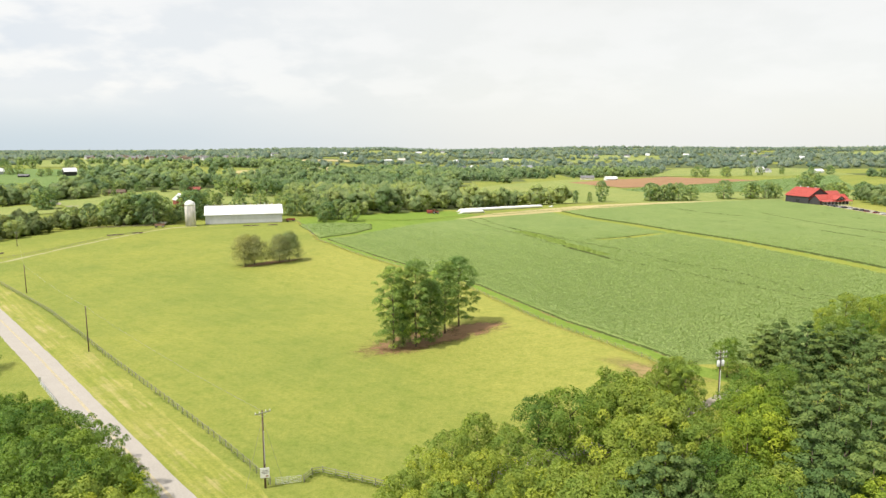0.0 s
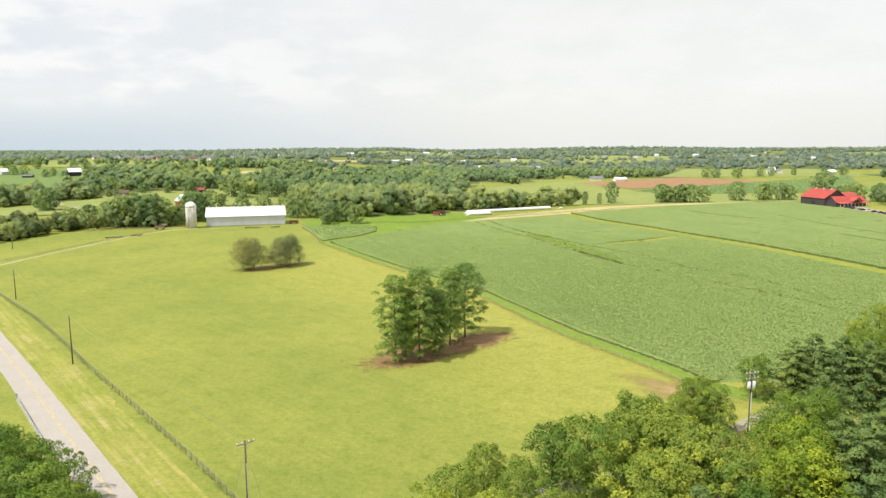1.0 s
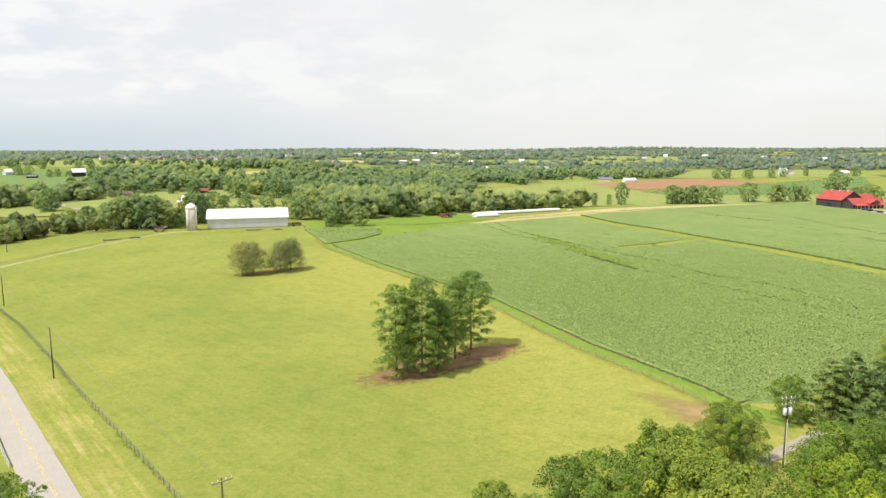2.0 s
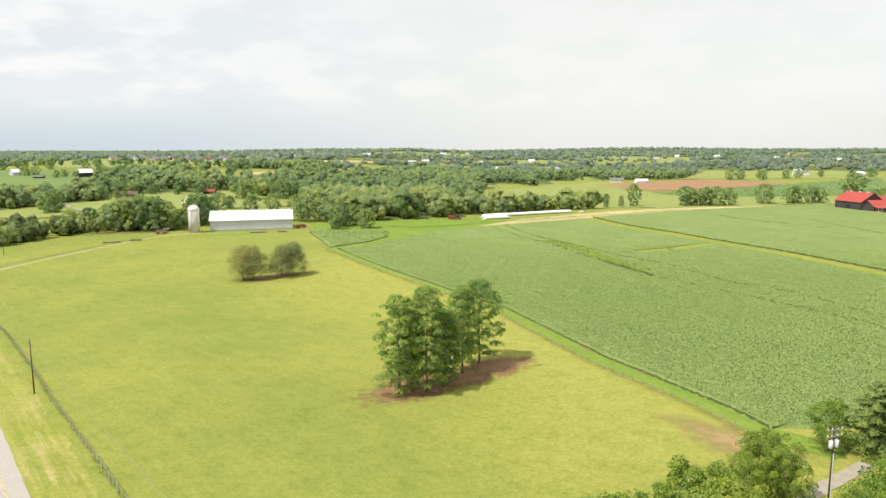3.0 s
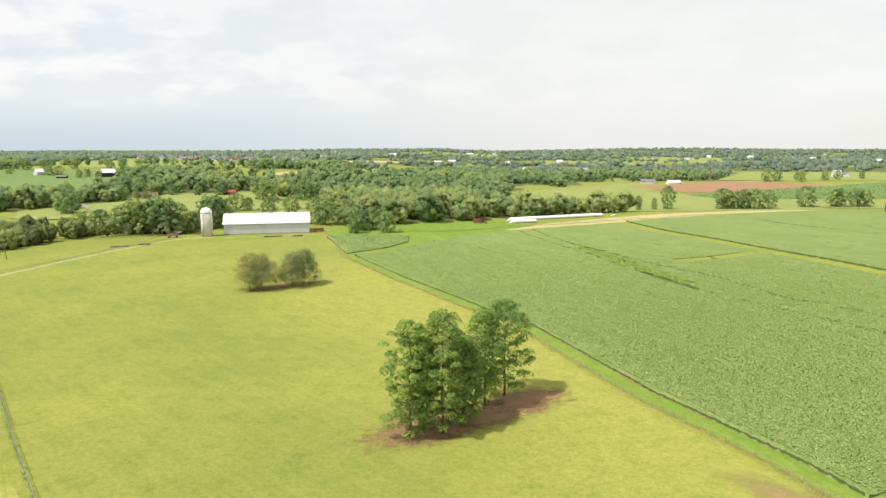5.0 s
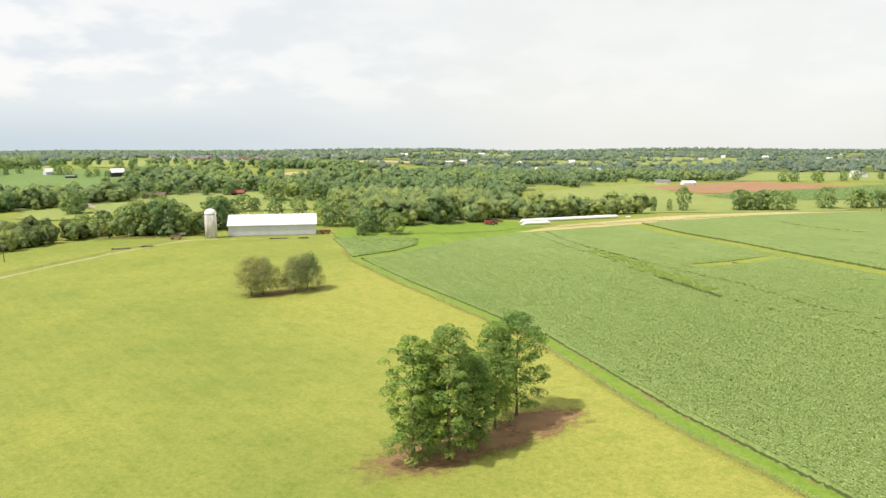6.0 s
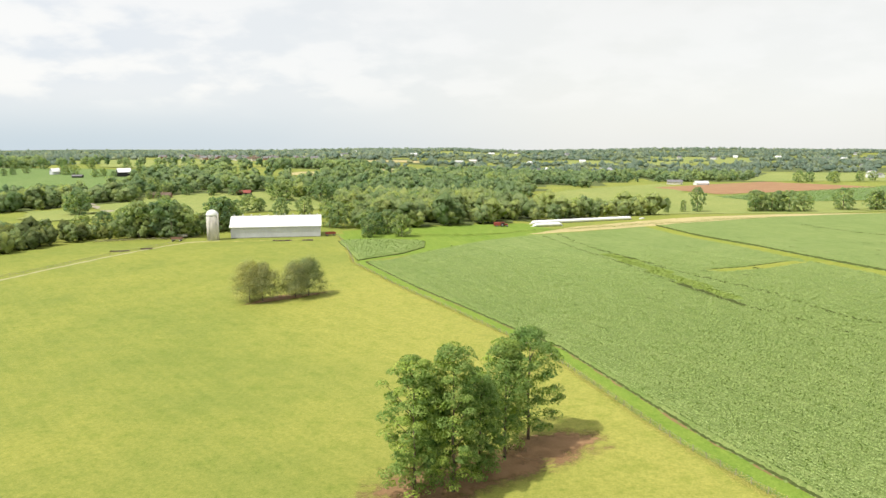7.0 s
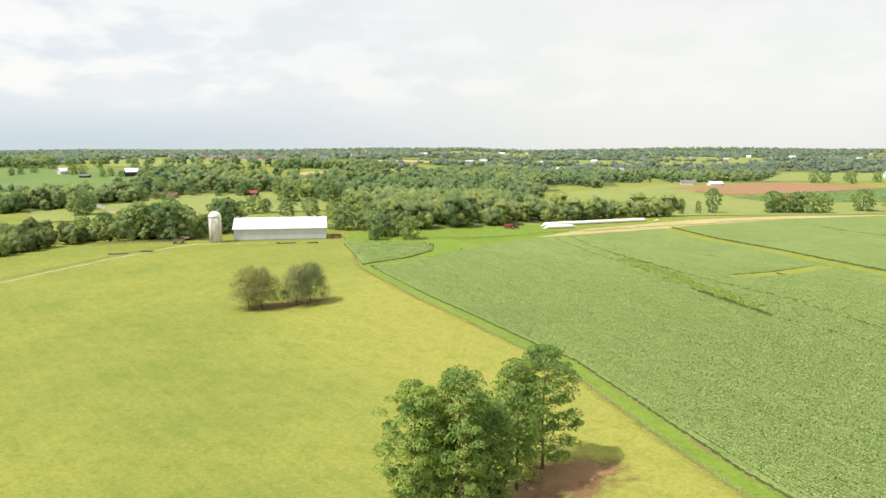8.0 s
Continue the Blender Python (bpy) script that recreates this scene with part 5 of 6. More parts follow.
# red-roofed barn hall with a porch
ax, ay = 302.0, 585.0
TURN_H = math.degrees(math.atan2(0.30, 0.945))


def hall_place(u, v):
    """u along the gable side, v back along the long side."""
    c, s_ = math.cos(radians(TURN_H)), math.sin(radians(TURN_H))
    return ax + c * u - s_ * v, ay + s_ * u + c * v


hx, hy = hall_place(12, 12)
hall = thing("barn_hall", pose(hx, hy, z_at(hx, hy) - 0.4, 0, 0, TURN_H + 90), "charcoal barn hall with bright red metal roofs and a porch", "barn")
part("wall_shell", gable_body(bmesh.new(), 25, 22, 6.6, 13.0), M_CHARCOAL, hall)
for s in (-1, 1):
    sl = part("roof_slope", roof_slab(25, 22, 6.6, 13.0, s, 0.8), M_RED_ROOF, hall)
    part("roof_ribs", ribs(25, 22, 6.6, 13.0, s, 0.8, 0.8), M_RED_ROOF, sl)
for k in range(3):
    part("ridge_cupola", one_box(-8 + 8 * k - 0.5, -8 + 8 * k + 0.5, -0.5, 0.5, 12.9, 13.9, 0.08), M_WHITE, hall, "small white ridge vent")
part("barn_door", one_box(-3.0, 1.0, 11.0, 11.12, 0.2, 3.8), M_DARK, hall)
wing = hall_place(17, -6)
porch = thing("porch_wing", pose(wing[0], wing[1], z_at(*wing) - 0.4, 0, 0, TURN_H), "low charcoal wing with a red roof and open porch", "barn")
part("wall_shell", gable_body(bmesh.new(), 30, 11, 3.9, 8.2), M_CHARCOAL, porch)
for s in (-1, 1):
    sl = part("roof_slope", roof_slab(30, 11, 3.9, 8.2, s, 0.7), M_RED_ROOF, porch)
    part("roof_ribs", ribs(30, 11, 3.9, 8.2, s, 0.8, 0.7), M_RED_ROOF, sl)
for s in (-1, 1):
    b = bmesh.new()
    prism(b, [(0, 7.4), (s * 5.2, 4.4), (s * 5.2, 4.6), (0, 7.6)], -9.2, -1.0)
    bmesh.ops.rotate(b, cent=(0, 0, 0), matrix=Matrix.Rotation(radians(90), 3, "Z"), verts=b.verts)
    bmesh.ops.translate(b, verts=b.verts, vec=(3.0, 0, 0))
    part("dormer_roof", b, M_RED_ROOF, porch)
b = bmesh.new()
prism(b, [(-4.6, 4.5), (4.6, 4.5), (0, 7.2)], -8.6, -8.3)
bmesh.ops.rotate(b, cent=(0, 0, 0), matrix=Matrix.Rotation(radians(90), 3, "Z"), verts=b.verts)
bmesh.ops.translate(b, verts=b.verts, vec=(3.0, 0, 0))
part("dormer_gable", b, M_CHARCOAL, porch)
window_on(porch, 3.0, -8.65, 4.9, 2.6, 1.3, "y", -1, M_WHITE, "white-framed window in the porch gable")
part("porch_roof", prism(bmesh.new(), [(-5.4, 4.1), (-9.6, 3.1), (-9.6, 3.28), (-5.4, 4.3)], -15.5, 15.5), M_RED_ROOF, porch)
part("porch_floor", one_box(-15, 15, -9.4, -5.4, 0.1, 0.5), M_FENCE, porch)
for k in range(9):
    xx = -14.6 + 29.2 * k / 8
    part("porch_post", one_box(xx - 0.14, xx + 0.14, -9.3, -9.02, 0.5, 3.15), M_WHITE, porch)
for k in range(7):
    window_on(porch, -12.5 + 4.1 * k, -5.5, 1.3, 1.3, 1.6, "y", -1, M_WHITE)
back = hall_place(31, 8)
house("rear_wing", "charcoal rear wing with a red metal roof", back[0], back[1], TURN_H, 16, 12, 5.0, 9.5, M_CHARCOAL, M_RED_ROOF, 3, False, True, "barn")


def car(x, y, turn, paint, label):
    ob = thing("car", pose(x, y, z_at(x, y), 0, 0, turn), label, "car", "cars parked by the barn hall")
    b = prism(bmesh.new(), [(-0.9, 0.35), (0.9, 0.35), (0.92, 0.85), (0.85, 0.98), (-0.85, 0.98), (-0.92, 0.85)], -2.25, 2.25)
    bmesh.ops.bevel(b, geom=list(b.edges), offset=0.07, segments=1, affect="EDGES")
    part("body", b, paint, ob, "", True)
    b = bmesh.new()
    lo = [b.verts.new(p) for p in ((-1.7, -0.82, 0.97), (1.1, -0.82, 0.97), (1.1, 0.82, 0.97), (-1.7, 0.82, 0.97))]
    hi = [b.verts.new(p) for p in ((-1.2, -0.66, 1.5), (0.4, -0.66, 1.5), (0.4, 0.66, 1.5), (-1.2, 0.66, 1.5))]
    for i in range(4):
        b.faces.new((lo[i], lo[(i + 1) % 4], hi[(i + 1) % 4], hi[i]))
    b.faces.new(hi)
    part("glasshouse", b, M_GLASS, ob)
    part("car_roof", one_box(-1.2, 0.4, -0.66, 0.66, 1.5, 1.56, 0.02), paint, ob)
    for xx in (-1.4, 1.4):
        for s in (-1, 1):
            wheel(ob, xx, s * 0.82, 0.34, 0.22)
    return ob


M_CAR = [plain_material("car_paint_" + n, c, 0.25, 0.0, 0.03) for n, c in (("dark", (0.03, 0.035, 0.04)), ("silver", (0.5, 0.5, 0.52)), ("white", (0.75, 0.75, 0.75)), ("maroon", (0.16, 0.02, 0.025)))]
CAR_WORDS = ["dark car parked on gravel", "silver car parked on gravel", "white car parked on gravel", "maroon car parked on gravel"]
patch("car_park", [(308, 478), (318, 478), (326, 572), (309, 572)], M_GRAVEL, 0.05, "pale gravel car park beside the barn hall", "car park", 6, 0.4)
for k, (yy, c) in enumerate([(566, 0), (562, 0), (557, 0), (551, 1), (545, 0), (538, 2), (530, 0), (523, 0), (516, 3), (506, 3), (497, 2)]):
    car(311.0 + (k % 2) * 0.6, yy, 12 + (k * 7) % 9, M_CAR[c], CAR_WORDS[c])

# farm buildings and houses beyond the woods
house("red_shed", "faded red barn with a pale metal roof", -199, 536, -58, 12, 9, 5.5, 9.5, M_BARN_RED, M_ROOF_WHITE, 0, False, True, "barn", "", 0.5)
house("red_roofed_shed", "small open shed with a faded red roof", -252, 718, 8, 12, 7, 2.8, 5.0, M_DARK, M_BARN_RED, 0, False, False, "shed")
house("brick_house", "low brown brick house among trees", -324, 686, 18, 11, 8, 2.9, 5.2, M_BRICK, M_POLE, 4, True)
house("brick_house", "low brown brick house among trees", -311, 684, 10, 8, 7, 2.9, 5.0, M_BRICK, M_POLE, 3, True)
house("tobacco_barn", "dark barn with a white metal roof", -448, 853, 40, 14, 10, 5.5, 9.5, M_DARK, M_ROOF_WHITE, 0, False, True, "barn", "", 0.8)
house("grey_barn", "pale barn with a grey-white metal roof", -536, 858, 62, 9, 8, 4.0, 7.5, M_WALL_GREY, M_ROOF_WHITE, 0, False, True, "barn", "", 0.8)
house("long_shed", "long low open shed in a green field", -490, 830, 10, 11, 5, 2.4, 3.6, M_DARK, M_GREY_ROOF, 0, False, False, "shed", "", 0.8)
house("white_farmhouse", "white two-storey farmhouse on a rise", 633, 1417, 12, 14, 10, 7.0, 12.0, M_WHITE, M_WHITE, 4, True)
house("white_farmhouse", "white side wing of a farmhouse", 650, 1420, 100, 12, 9, 4.5, 8.0, M_WHITE, M_GREY_ROOF, 3, True)
house("white_barn", "white barn among trees", 732, 1385, 20, 20, 12, 4.5, 8.0, M_WHITE, M_ROOF_WHITE, 0, False, True, "barn")
house("farm_shed", "long dark-roofed farm shed by a ploughed field", 243, 1192, -6, 22, 11, 3.6, 7.0, M_CREAM, M_GREY_ROOF, 3, False, True, "shed")
house("white_hoop_shed", "white rounded farm shed by a ploughed field", 279, 1178, 14, 20, 11, 3.0, 6.0, M_WHITE, M_ROOF_WHITE, 0, False, True, "shed")
house("grey_barn", "large barn with a grey-blue metal roof", 187, 1585, 20, 26, 16, 6.0, 12.0, M_WALL_GREY, M_STEEL, 0, False, True, "barn")
house("white_hall", "broad white industrial hall far off", -152, 1990, 6, 26, 18, 8.0, 10.0, M_WHITE, M_ROOF_WHITE, 6, False, True, "warehouse")
house("cream_hall", "cream industrial hall far off", -118, 2040, 6, 20, 16, 9.0, 13.0, M_CREAM, M_CREAM, 6, False, True, "warehouse")
house("white_house", "white house at the edge of the woods", 42, 1492, 30, 15, 12, 8.0, 13.0, M_WHITE, M_GREY_ROOF, 3)
house("white_house", "white house at the edge of the woods", 62, 1500, 100, 16, 12, 9.0, 15.0, M_WHITE, M_WHITE, 3)
house("cream_house", "cream house at the edge of the woods", 78, 1490, 10, 18, 12, 6.0, 10.0, M_CREAM, M_BRICK, 3)
patch("bare_yard", [(30, 1470), (100, 1470), (105, 1500), (35, 1500)], M_STUBBLE, 0.8, "bare tan yard around far houses", "yard", 15, 2.0)
# a far village and scattered farms
VILLAGE = random.Random(31)
for k in range(54):
    vx, vy = VILLAGE.uniform(-960, -520), VILLAGE.uniform(1790, 1960)
    w_, r_ = VILLAGE.choice([(M_CREAM, M_GREY_ROOF), (M_BRICK, M_GREY_ROOF), (M_WHITE, M_GREY_ROOF), (M_CREAM, M_POLE)])
    house("village_house", "gabled house in a far village", vx, vy, VILLAGE.uniform(-40, 40), VILLAGE.uniform(9, 15), 9, 5.5, 9.5, w_, r_, 2, False, True, "house", "far village", 0.0)
for k in range(26):
    a_, r_ = radians(VILLAGE.uniform(-38, 38)), VILLAGE.uniform(1900, 3600)
    vx, vy = r_ * math.sin(a_), r_ * math.cos(a_)
    house("far_farmhouse", "pale gabled farm building among distant woods", vx, vy, VILLAGE.uniform(-40, 40), VILLAGE.uniform(12, 26), 11, 6.0, 10.0, M_WHITE, VILLAGE.choice([M_ROOF_WHITE, M_GREY_ROOF]), 2, False, True, "house", "scattered farms", 0.0)
band("valley_road", [(-300, 545), (-287, 562), (-342, 626), (-420, 700)], -4, 4, M_GRAVEL, 0.35, "pale lane through the valley pasture", "road", 8, 0.1)

# ---- single trees past the ridge ----
SLIM = [(138, 733, 13), (154, 741, 11), (168, 746, 22)]
SINGLE = [(222, 755, 19), (237, 756, 17), (253, 757, 19), (267, 760, 17), (245, 763, 18), (230, 765, 17), (311, 782, 20), (341, 783, 18), (347, 790, 18), (362, 785, 18), (372, 790, 16), (468, 900, 26), (455, 890, 20),
          (-189, 416, 18), (-195, 420, 15), (-183, 421, 17), (-178, 417, 14), (-171.7, 416.5, 18.4), (-167, 420, 15.5), (-176, 425, 17), (-163.5, 427, 8), (-161.5, 432, 7), (-206, 433.5, 13), (-200, 427, 14), (-213, 424, 12), (-219, 416, 11),
          (-314, 559, 18), (-322, 566, 15), (-73, 428, 10), (-97.6, 465.5, 14), (-89, 475, 14), (-104, 470, 12), (-120, 520, 11), (-150, 522, 12), (-137, 530, 12), (-110, 500, 12), (-228, 520, 10), (-240, 545, 12),
          (-204, 697, 18.6), (-211, 692, 16), (-193, 729, 15), (-179, 718, 19), (-170, 727, 15), (-183, 549, 12), (-177, 556, 9), (-157, 444, 18), (-160, 448, 17), (-157, 455, 16),
          (345, 640, 13), (356, 632, 15), (368, 622, 14), (360, 650, 15), (380, 640, 15), (395, 612, 14), (372, 585, 11), (352, 575, 8), (390, 590, 13), (410, 640, 15),
          (-72, 440, 11), (-66, 446, 12), (-76, 449, 13), (-57, 436, 11),
          (-523, 857, 11), (-513, 860, 11), (-475, 839, 9), (-472, 851, 9), (-456, 845, 7), (-436, 863, 9), (-585, 838, 8), (-583, 849, 8), (-579, 867, 9),
          (-338, 676, 13), (-322, 674, 8), (-312, 670, 7), (-320, 702, 12), (-303, 706, 10), (-279, 707, 10), (-260, 713, 12), (-342, 722, 15), (-343, 609, 12),
          (-236, 745, 13), (-268, 748, 12), (-150, 735, 14),
          (-575, 935, 12), (-545, 945, 13), (-600, 930, 14), (-505, 960, 12), (-640, 930, 13), (-485, 955, 12),
          (560, 1300, 16), (590, 1320, 15), (520, 1310, 14), (640, 1340, 13), (500, 1250, 18), (470, 1270, 16), (450, 1260, 18), (690, 1330, 15), (720, 1320, 17)]
for k, (x, y, h) in enumerate(SINGLE):
    put(FAR_MODELS[k % 4], x, y, k * 53, h / 14.0, 1.0)


for k, (x, y, h) in enumerate(SLIM):
    put(FAR_MODELS[k], x, y, k * 53, h / 14.0 * 0.6, 1.65, "slender broadleaf tree alone in a meadow")


# ---- utility poles, sign, fences ----
def utility_pole(x, y, h, turn, label, arms=0, cans=0, lean=0.0):
    ob = thing("utility_pole", pose(x, y, z_at(x, y) - 0.1, 0, lean, turn), label, "utility pole", "line of utility poles")
    b = bmesh.new()
    tube(b, [(0, 0, -0.5), (0, 0, h * 0.5), (0, 0, h)], [0.17, 0.145, 0.11], 10)
    part("pole", b, M_POLE, ob, "", True)
    for k in range(arms):
        z = h - 0.35 - 0.9 * k
        arm = part("crossarm", one_box(-1.3, 1.3, -0.22, -0.1, z - 0.07, z + 0.07, 0.01), M_FENCE, ob)
        for xx in (-1.2, -0.5, 0.5, 1.2):
            i = bmesh.new()
            tube(i, [(xx, -0.16, z + 0.05), (xx, -0.16, z + 0.14), (xx, -0.16, z + 0.2), (xx, -0.16, z + 0.3)], [0.04, 0.07, 0.05, 0.06], 8)
            part("insulator", i, M_WHITE, arm, "pale ceramic insulator", True)
        for s in (-1, 1):
            br = bmesh.new()
            tube(br, [(s * 0.8, -0.16, z - 0.06), (0, -0.16, z - 0.6)], [0.025, 0.025], 5)
            part("brace", br, M_STEEL, arm)
    for k in range(cans):
        s = -1 if k == 0 else 1
        c = bmesh.new()
        zc = h - 2.9
        tube(c, [(s * 0.5, -0.1, zc), (s * 0.5, -0.1, zc + 0.08), (s * 0.5, -0.1, zc + 1.05), (s * 0.5, -0.1, zc + 1.15)], [0.22, 0.28, 0.28, 0.12], 14)
        can = part("transformer", c, M_WHITE, ob, "pale grey transformer can", True)
        bs = bmesh.new()
        tube(bs, [(s * 0.5, -0.1, zc + 1.1), (s * 0.5, -0.1, zc + 1.45)], [0.05, 0.03], 6)
        part("bushing", bs, M_CONCRETE, can)
    return ob


p1 = utility_pole(-27.0, 100.3, 12.4, 42, "weathered wooden utility pole with crossarm and sign", 1, 0)
utility_pole(-89.0, 171.6, 11.9, 42, "plain dark wooden utility pole by the fence", 0)
utility_pole(-146.0, 242.6, 10.3, 42, "plain dark wooden utility pole by the fence", 0)
utility_pole(-207.0, 340.0, 7.0, 42, "short utility pole at the field's edge", 1)
utility_pole(-168, 409, 9.0, 20, "thin utility pole in the farmyard", 0)
p2 = utility_pole(50.6, 124.6, 11.2, 20, "utility pole with two transformer cans among trees", 2, 2)
b = bmesh.new()
tube(b, [(0.0, -0.2, 0.2), (0.0, -0.2, 7.6)], [0.07, 0.07], 8)
part("conduit", b, M_WHITE, p2, "pale conduit on the pole")
utility_pole(292, 640, 9, 10, "utility pole beside the barn hall", 1)
b = bmesh.new()
tube(b, [(0.0, -0.2, 4.0), (0.0, -0.2, 9.2)], [0.035, 0.035], 6)
part("conduit", b, M_WHITE, p1, "pale conduit on the pole")
for (gx, gy) in ((2.6, -1.0), (-2.4, 1.6)):
    b = bmesh.new()
    tube(b, [(0, 0, 11.2), (gx, gy, 0.1)], [0.02, 0.02], 5)
    part("guy_wire", b, M_WIRE, p1)
sign = thing("field_sign", pose(-26.9, 99.95, z_at(-27, 100), 0, 0, 12), "white square notice board on a utility pole", "sign")
part("board", one_box(-0.68, 0.68, -0.14, -0.08, 1.85, 3.45, 0.02), M_WHITE, sign)
for z0, w0 in ((2.95, 0.46), (2.72, 0.5), (2.5, 0.36)):
    part("text_bar", one_box(-w0, w0, -0.15, -0.142, z0, z0 + 0.09), M_GREY_ROOF, sign, "grey bar of unreadable print")
part("red_mark", one_box(0.1, 0.5, -0.15, -0.142, 2.05, 2.22), M_BARN_RED, sign, "dull red bar on the board")

wires = thing("power_line", pose(0, 0, 0), "thin overhead power wires between poles", "power line")
LINE = [(-27.0, 100.3, 12.2), (-89.0, 171.6, 11.7), (-146.0, 242.6, 10.1), (-207.0, 340.0, 9.0)]
for (x0, y0, z0), (x1, y1, z1) in zip(LINE, LINE[1:]):
    b = bmesh.new()
    ts = np.linspace(0, 1, 13)
    tube(b, [(x0 + (x1 - x0) * t, y0 + (y1 - y0) * t, z_at(x0, y0) + z0 + (z1 + z_at(x1, y1) - z0 - z_at(x0, y0)) * t - 3.2 * t * (1 - t)) for t in ts], [0.016] * 13, 4)
    part("wire", b, M_WIRE, wires)


def board_fence(name, points, step, heights, label, post_h=1.35, strands=()):
    """Posts with plank rails between them."""
    ob = thing(name, pose(0, 0, 0), label, "fence")
    p = along(points, step)
    post = one_box(-0.06, 0.06, -0.06, 0.06, -0.3, post_h, 0.012)
    me = bpy.data.meshes.new("post")
    post.to_mesh(me)
    post.free()
    me.materials.append(M_FENCE)
    rail = one_box(0, 1, -0.02, 0.02, -0.045, 0.045)
    mr = bpy.data.meshes.new("rail")
    rail.to_mesh(mr)
    rail.free()
    mr.materials.append(M_FENCE)
    rr = random.Random(len(p))
    for x, y in p:
        o = part("post", me, None, ob)
        o.matrix_basis = pose(x, y, z_at(x, y), rr.uniform(-2, 2), rr.uniform(-2, 2), rr.uniform(0, 90))
    for h in strands:
        w = bmesh.new()
        tube(w, [(x, y, z_at(x, y) + h) for x, y in p], [0.007] * len(p), 4, False)
        part("wire", w, M_WIRE, ob)
    for (x0, y0), (x1, y1) in zip(p, p[1:]):
        a, c = Vector((x0, y0, z_at(x0, y0))), Vector((x1, y1, z_at(x1, y1)))
        d = c - a
        for h in heights:
            o = part("rail", mr, None, ob)
            o.matrix_basis = Matrix.Translation(a + Vector((0, 0, h + rr.uniform(-0.02, 0.02)))) @ Vector(d).to_track_quat("X", "Z").to_matrix().to_4x4() @ Matrix.Diagonal((d.length, 1, 1, 1))
    return ob


WEST_FENCE = [(-26.5, 101.2), (-37.5, 115.0), (-57.5, 138.5), (-84.0, 169.0), (-96.0, 183.5), (-123.0, 215.0), (-152.0, 245.0), (-198, 292)]
board_fence("roadside_fence", WEST_FENCE, 2.5, (1.2,), "grey post and rail fence with wire along the road", 1.4, (0.2, 0.45, 0.7, 0.95))
board_fence("corner_fence", [(-21.5, 102.0), (-20.2, 105.3), (-14, 102.4), (-6, 98.6), (3, 95.5)], 2.4, (0.4, 0.8, 1.2), "grey weathered rail fence at the pasture corner")
board_fence("lane_railing", [(19, 104.5), (22.5, 106.5), (27, 109.5)], 1.6, (0.75, 1.0), "brown wooden railing beside the shaded lane", 1.05)
board_fence("farm_lane_fence", [(-240, 254), (-194, 304), (-183, 327), (-172, 363), (-160, 396)], 5.0, (0.6, 1.1), "weathered fence along the farm lane", 1.25)
gate = thing("field_gate", pose(-25.6, 100.9, z_at(-25, 101), 0, 0, 14), "grey tubular steel field gate, closed", "gate")
for z in (0.25, 0.5, 0.75, 1.0, 1.25):
    b = bmesh.new()
    tube(b, [(0, 0, z), (3.9, 0, z)], [0.03, 0.03], 6)
    part("gate_bar", b, M_STEEL, gate)
for xx in (0.0, 1.95, 3.9):
    part("gate_upright", one_box(xx - 0.035, xx + 0.035, -0.03, 0.03, 0.2, 1.3), M_STEEL, gate)

# wire fence between pasture and beans
EAST = along([(52.5, 143.0)] + [(x - 4.6, y - 2.2) for x, y in SOY_WEST] + [(-76, 394), (-90, 432)], 3.2)
east = thing("wire_fence", pose(0, 0, 0), "post and wire fence beside the bean field", "fence")
b = one_box(-0.06, 0.06, -0.06, 0.06, -0.3, 1.15, 0.015)
pm = bpy.data.meshes.new("post")
b.to_mesh(pm)
b.free()
pm.materials.append(M_POST)
rr = random.Random(5)
for x, y in EAST:
    o = part("post", pm, None, east)
    o.matrix_basis = pose(x, y, z_at(x, y), rr.uniform(-4, 4), rr.uniform(-4, 4), rr.uniform(0, 90))
for h in (0.25, 0.5, 0.75, 1.05):
    b = bmesh.new()
    tube(b, [(x, y, z_at(x, y) + h) for x, y in EAST], [0.012] * len(EAST), 4, False)
    part("wire", b, M_WIRE, east)

# steel guard rail on the road's far side
GR = along([(-71.4, 128.0), (-76.0, 133.4), (-87.4, 147.2)], 1.9)
guard = thing("guard_rail", pose(0, 0, 0), "galvanised guard rail on white posts beside the road", "guard rail")
for x, y in GR:
    part("post", one_box(x - 0.09, x + 0.09, y - 0.09, y + 0.09, -0.2, 0.75, 0.01), M_WHITE, guard)
for (x0, y0), (x1, y1) in zip(GR, GR[1:]):
    b = bmesh.new()
    for z in (0.5, 0.66):
        tube(b, [(x0 + 0.12, y0 + 0.1, z), (x1 + 0.12, y1 + 0.1, z)], [0.07, 0.07], 6)
    part("rail_beam", b, M_STEEL, guard)
marker = thing("marker_post", pose(-87.9, 147.9, 0), "pale marker panel at the guard rail's end", "marker")
part("panel", one_box(-0.25, 0.25, -0.03, 0.03, 0.5, 1.5, 0.01), M_STEEL, marker)
part("stake", one_box(-0.04, 0.04, 0.03, 0.09, -0.2, 1.4), M_STEEL, marker)

# shaded lane under the trees, with a lamp
band("shaded_lane", [(-2, 96), (9, 105), (16, 109.6), (25, 112), (37, 107), (45, 103), (56, 98)], -2.0, 2.0, M_GRAVEL, 0.06, "pale lane under the trees", "lane", 2.0, 0.1)
band("shaded_lane", [(43, 122), (50, 127.6), (56.4, 132.3), (63, 136.8)], -1.2, 1.2, M_GRAVEL, 0.07, "pale lane under the trees", "lane", 1.0, 0.1)
lamp = thing("yard_lamp", pose(24.2, 107.4, z_at(24.2, 107.4)), "thin grey yard lamp post beside the lane", "lamp post")
b = bmesh.new()
tube(b, [(0, 0, -0.2), (0, 0, 3.6)], [0.07, 0.05], 8)
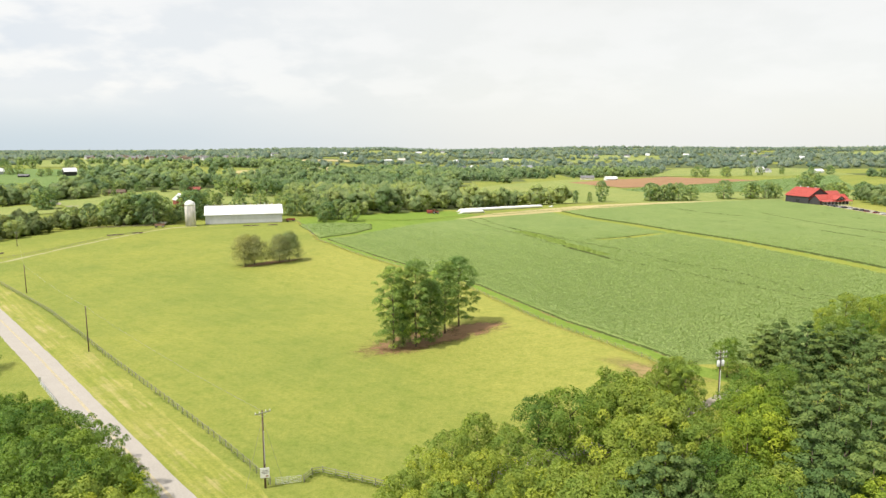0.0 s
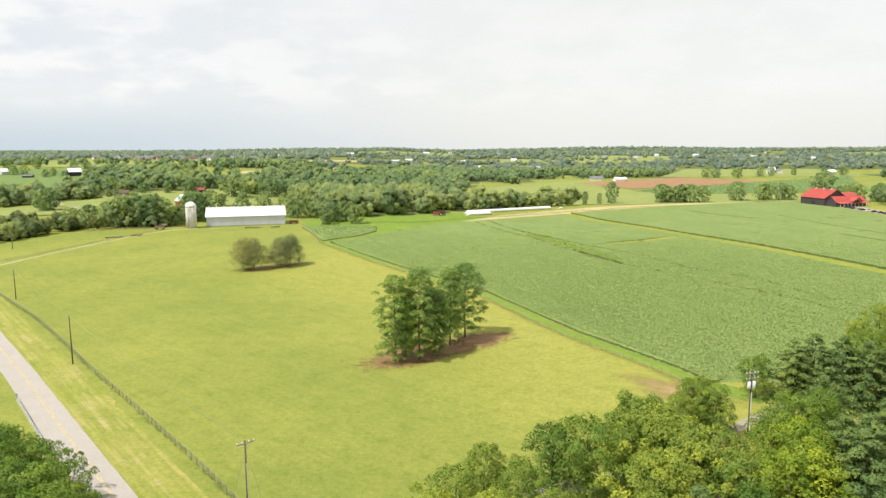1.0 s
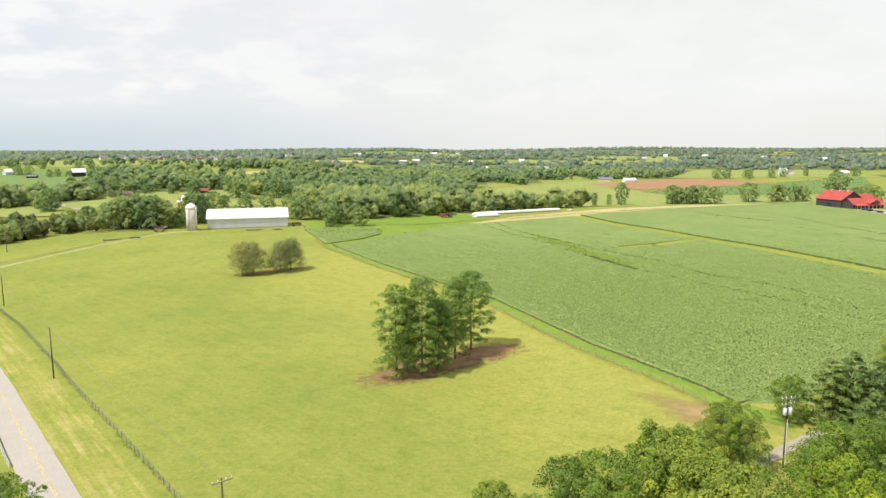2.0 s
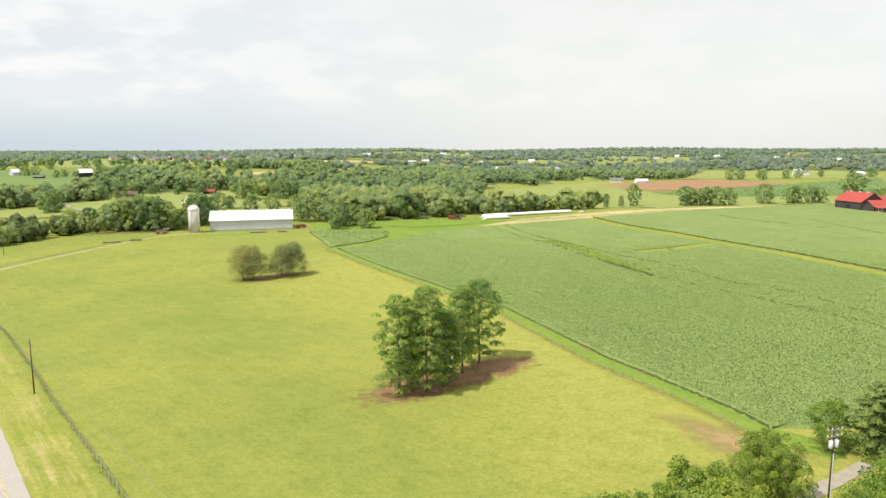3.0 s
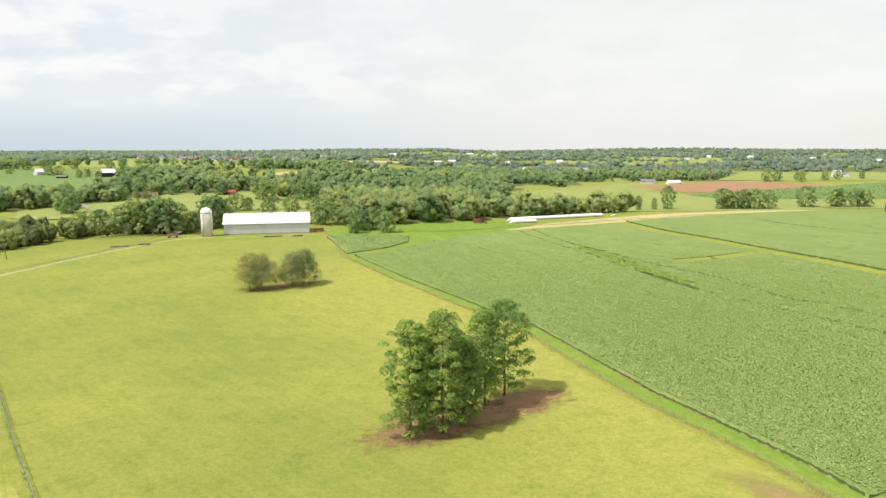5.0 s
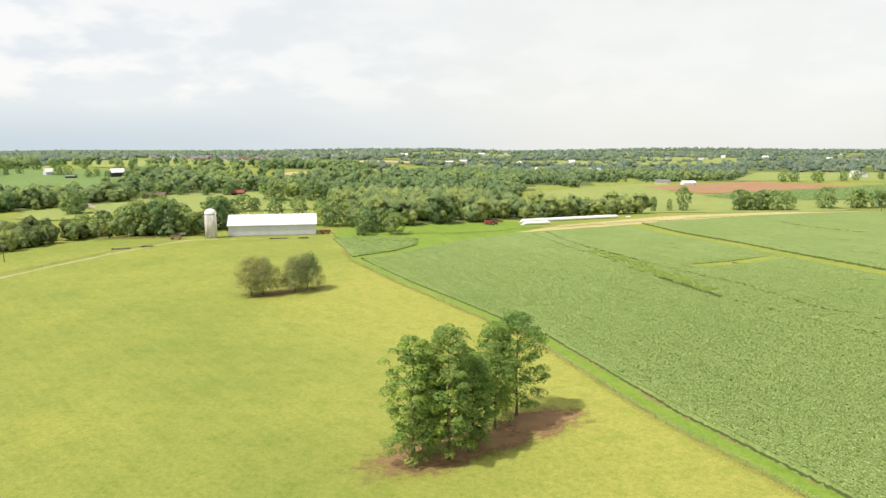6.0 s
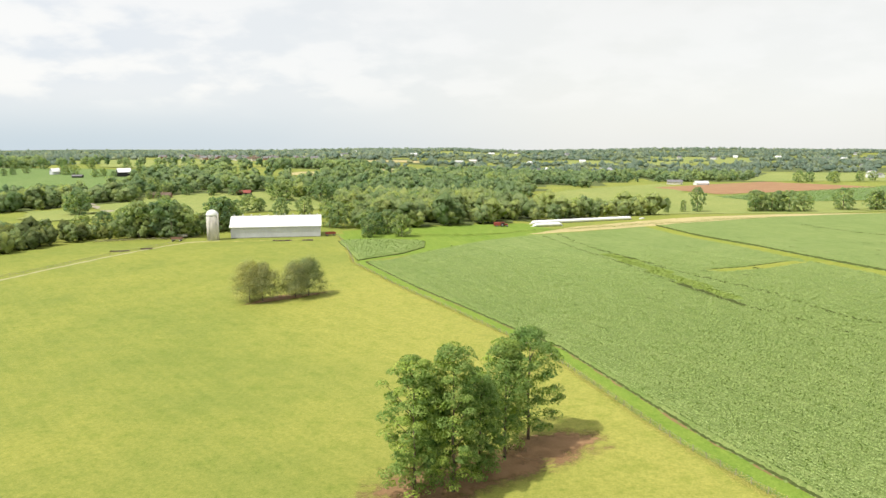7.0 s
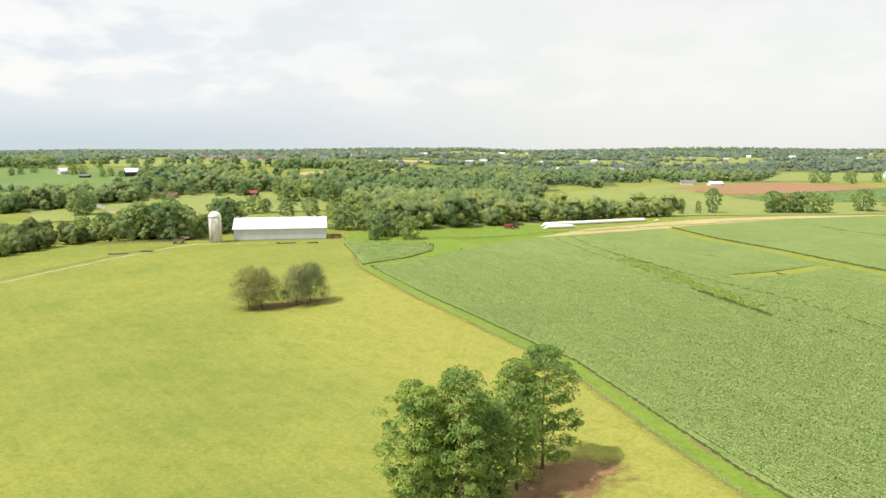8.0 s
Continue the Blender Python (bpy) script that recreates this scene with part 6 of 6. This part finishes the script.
part("post", b, M_STEEL, lamp, "", True)
part("arm", one_box(0, 0.9, -0.04, 0.04, 3.5, 3.58), M_STEEL, lamp)
part("lamp_head", one_box(0.6, 1.3, -0.2, 0.2, 3.55, 3.75, 0.06), M_WHITE, lamp, "white lamp head")

# ---- weeds, tall grass and brush ----
M_WEED = leaf_material("tall_dry_grass", (0.34, 0.325, 0.10), (0.42, 0.39, 0.13), (0.49, 0.45, 0.17), 0.3)
M_WEED_GREEN = leaf_material("green_weeds", (0.10, 0.15, 0.03), (0.15, 0.20, 0.04), (0.21, 0.255, 0.06), 0.3)


def weeds(name, points, per_metre, spread, height, material, label, size=0.42):
    """Upright blades in a band along a line."""
    p = along(points, 0.25)
    n = int(len(p) * 0.25 * per_metre)
    i = rng.integers(0, len(p), n)
    gap = 0.35 + 0.65 * (np.sin(i * 0.021) + 0.6 * np.sin(i * 0.057 + 1) > -0.2)
    x, y = p[i, 0] + rng.normal(0, spread, n), p[i, 1] + rng.normal(0, spread, n)
    h = height * rng.uniform(0.3, 1.0, n) * gap
    v, f, nr = leaf_quads(np.stack([x, y, land(x, y) + h], 1), np.tile((0, 0, 1.0), (n, 1)), size, 0.45, 0.35)
    return tagged(new(name, mesh_from(name, v, f, material, True, None, nr)), label, "grass", "", "stuff")


weeds("tall_grass", [tuple(q) for q in EAST], 60, 0.7, 0.5, M_WEED, "tall dry grass along the wire fence", 0.26)
weeds("fence_grass", WEST_FENCE, 5, 0.28, 0.35, M_WEED_GREEN, "green grass along the plank fence")
weeds("headland_brush", [(-60, 438), (-30, 448), (10, 488), (40, 508), (102, 543), (186, 590)], 22, 1.6, 1.2, M_WEED_GREEN, "weedy brush along the beans' north edge")
weeds("corner_grass", [(-21.5, 102.0), (-20.2, 105.3), (-14, 102.4), (3, 95.5)], 30, 0.4, 0.5, M_WEED_GREEN, "grass under the corner fence")

M_DRY_WEED = leaf_material("grey_tan_dead_weeds", (0.15, 0.125, 0.085), (0.22, 0.185, 0.12), (0.30, 0.25, 0.16), 0.2)
weeds("hedge_foot_weeds", [(-201.5, 396.5), (-188.6, 403.4), (-173.0, 409.0), (-159.9, 420.6)], 46, 1.3, 1.0, M_DRY_WEED, "grey-tan dead weeds along the hedge foot")

for m in ALL:
    drop_model(m)
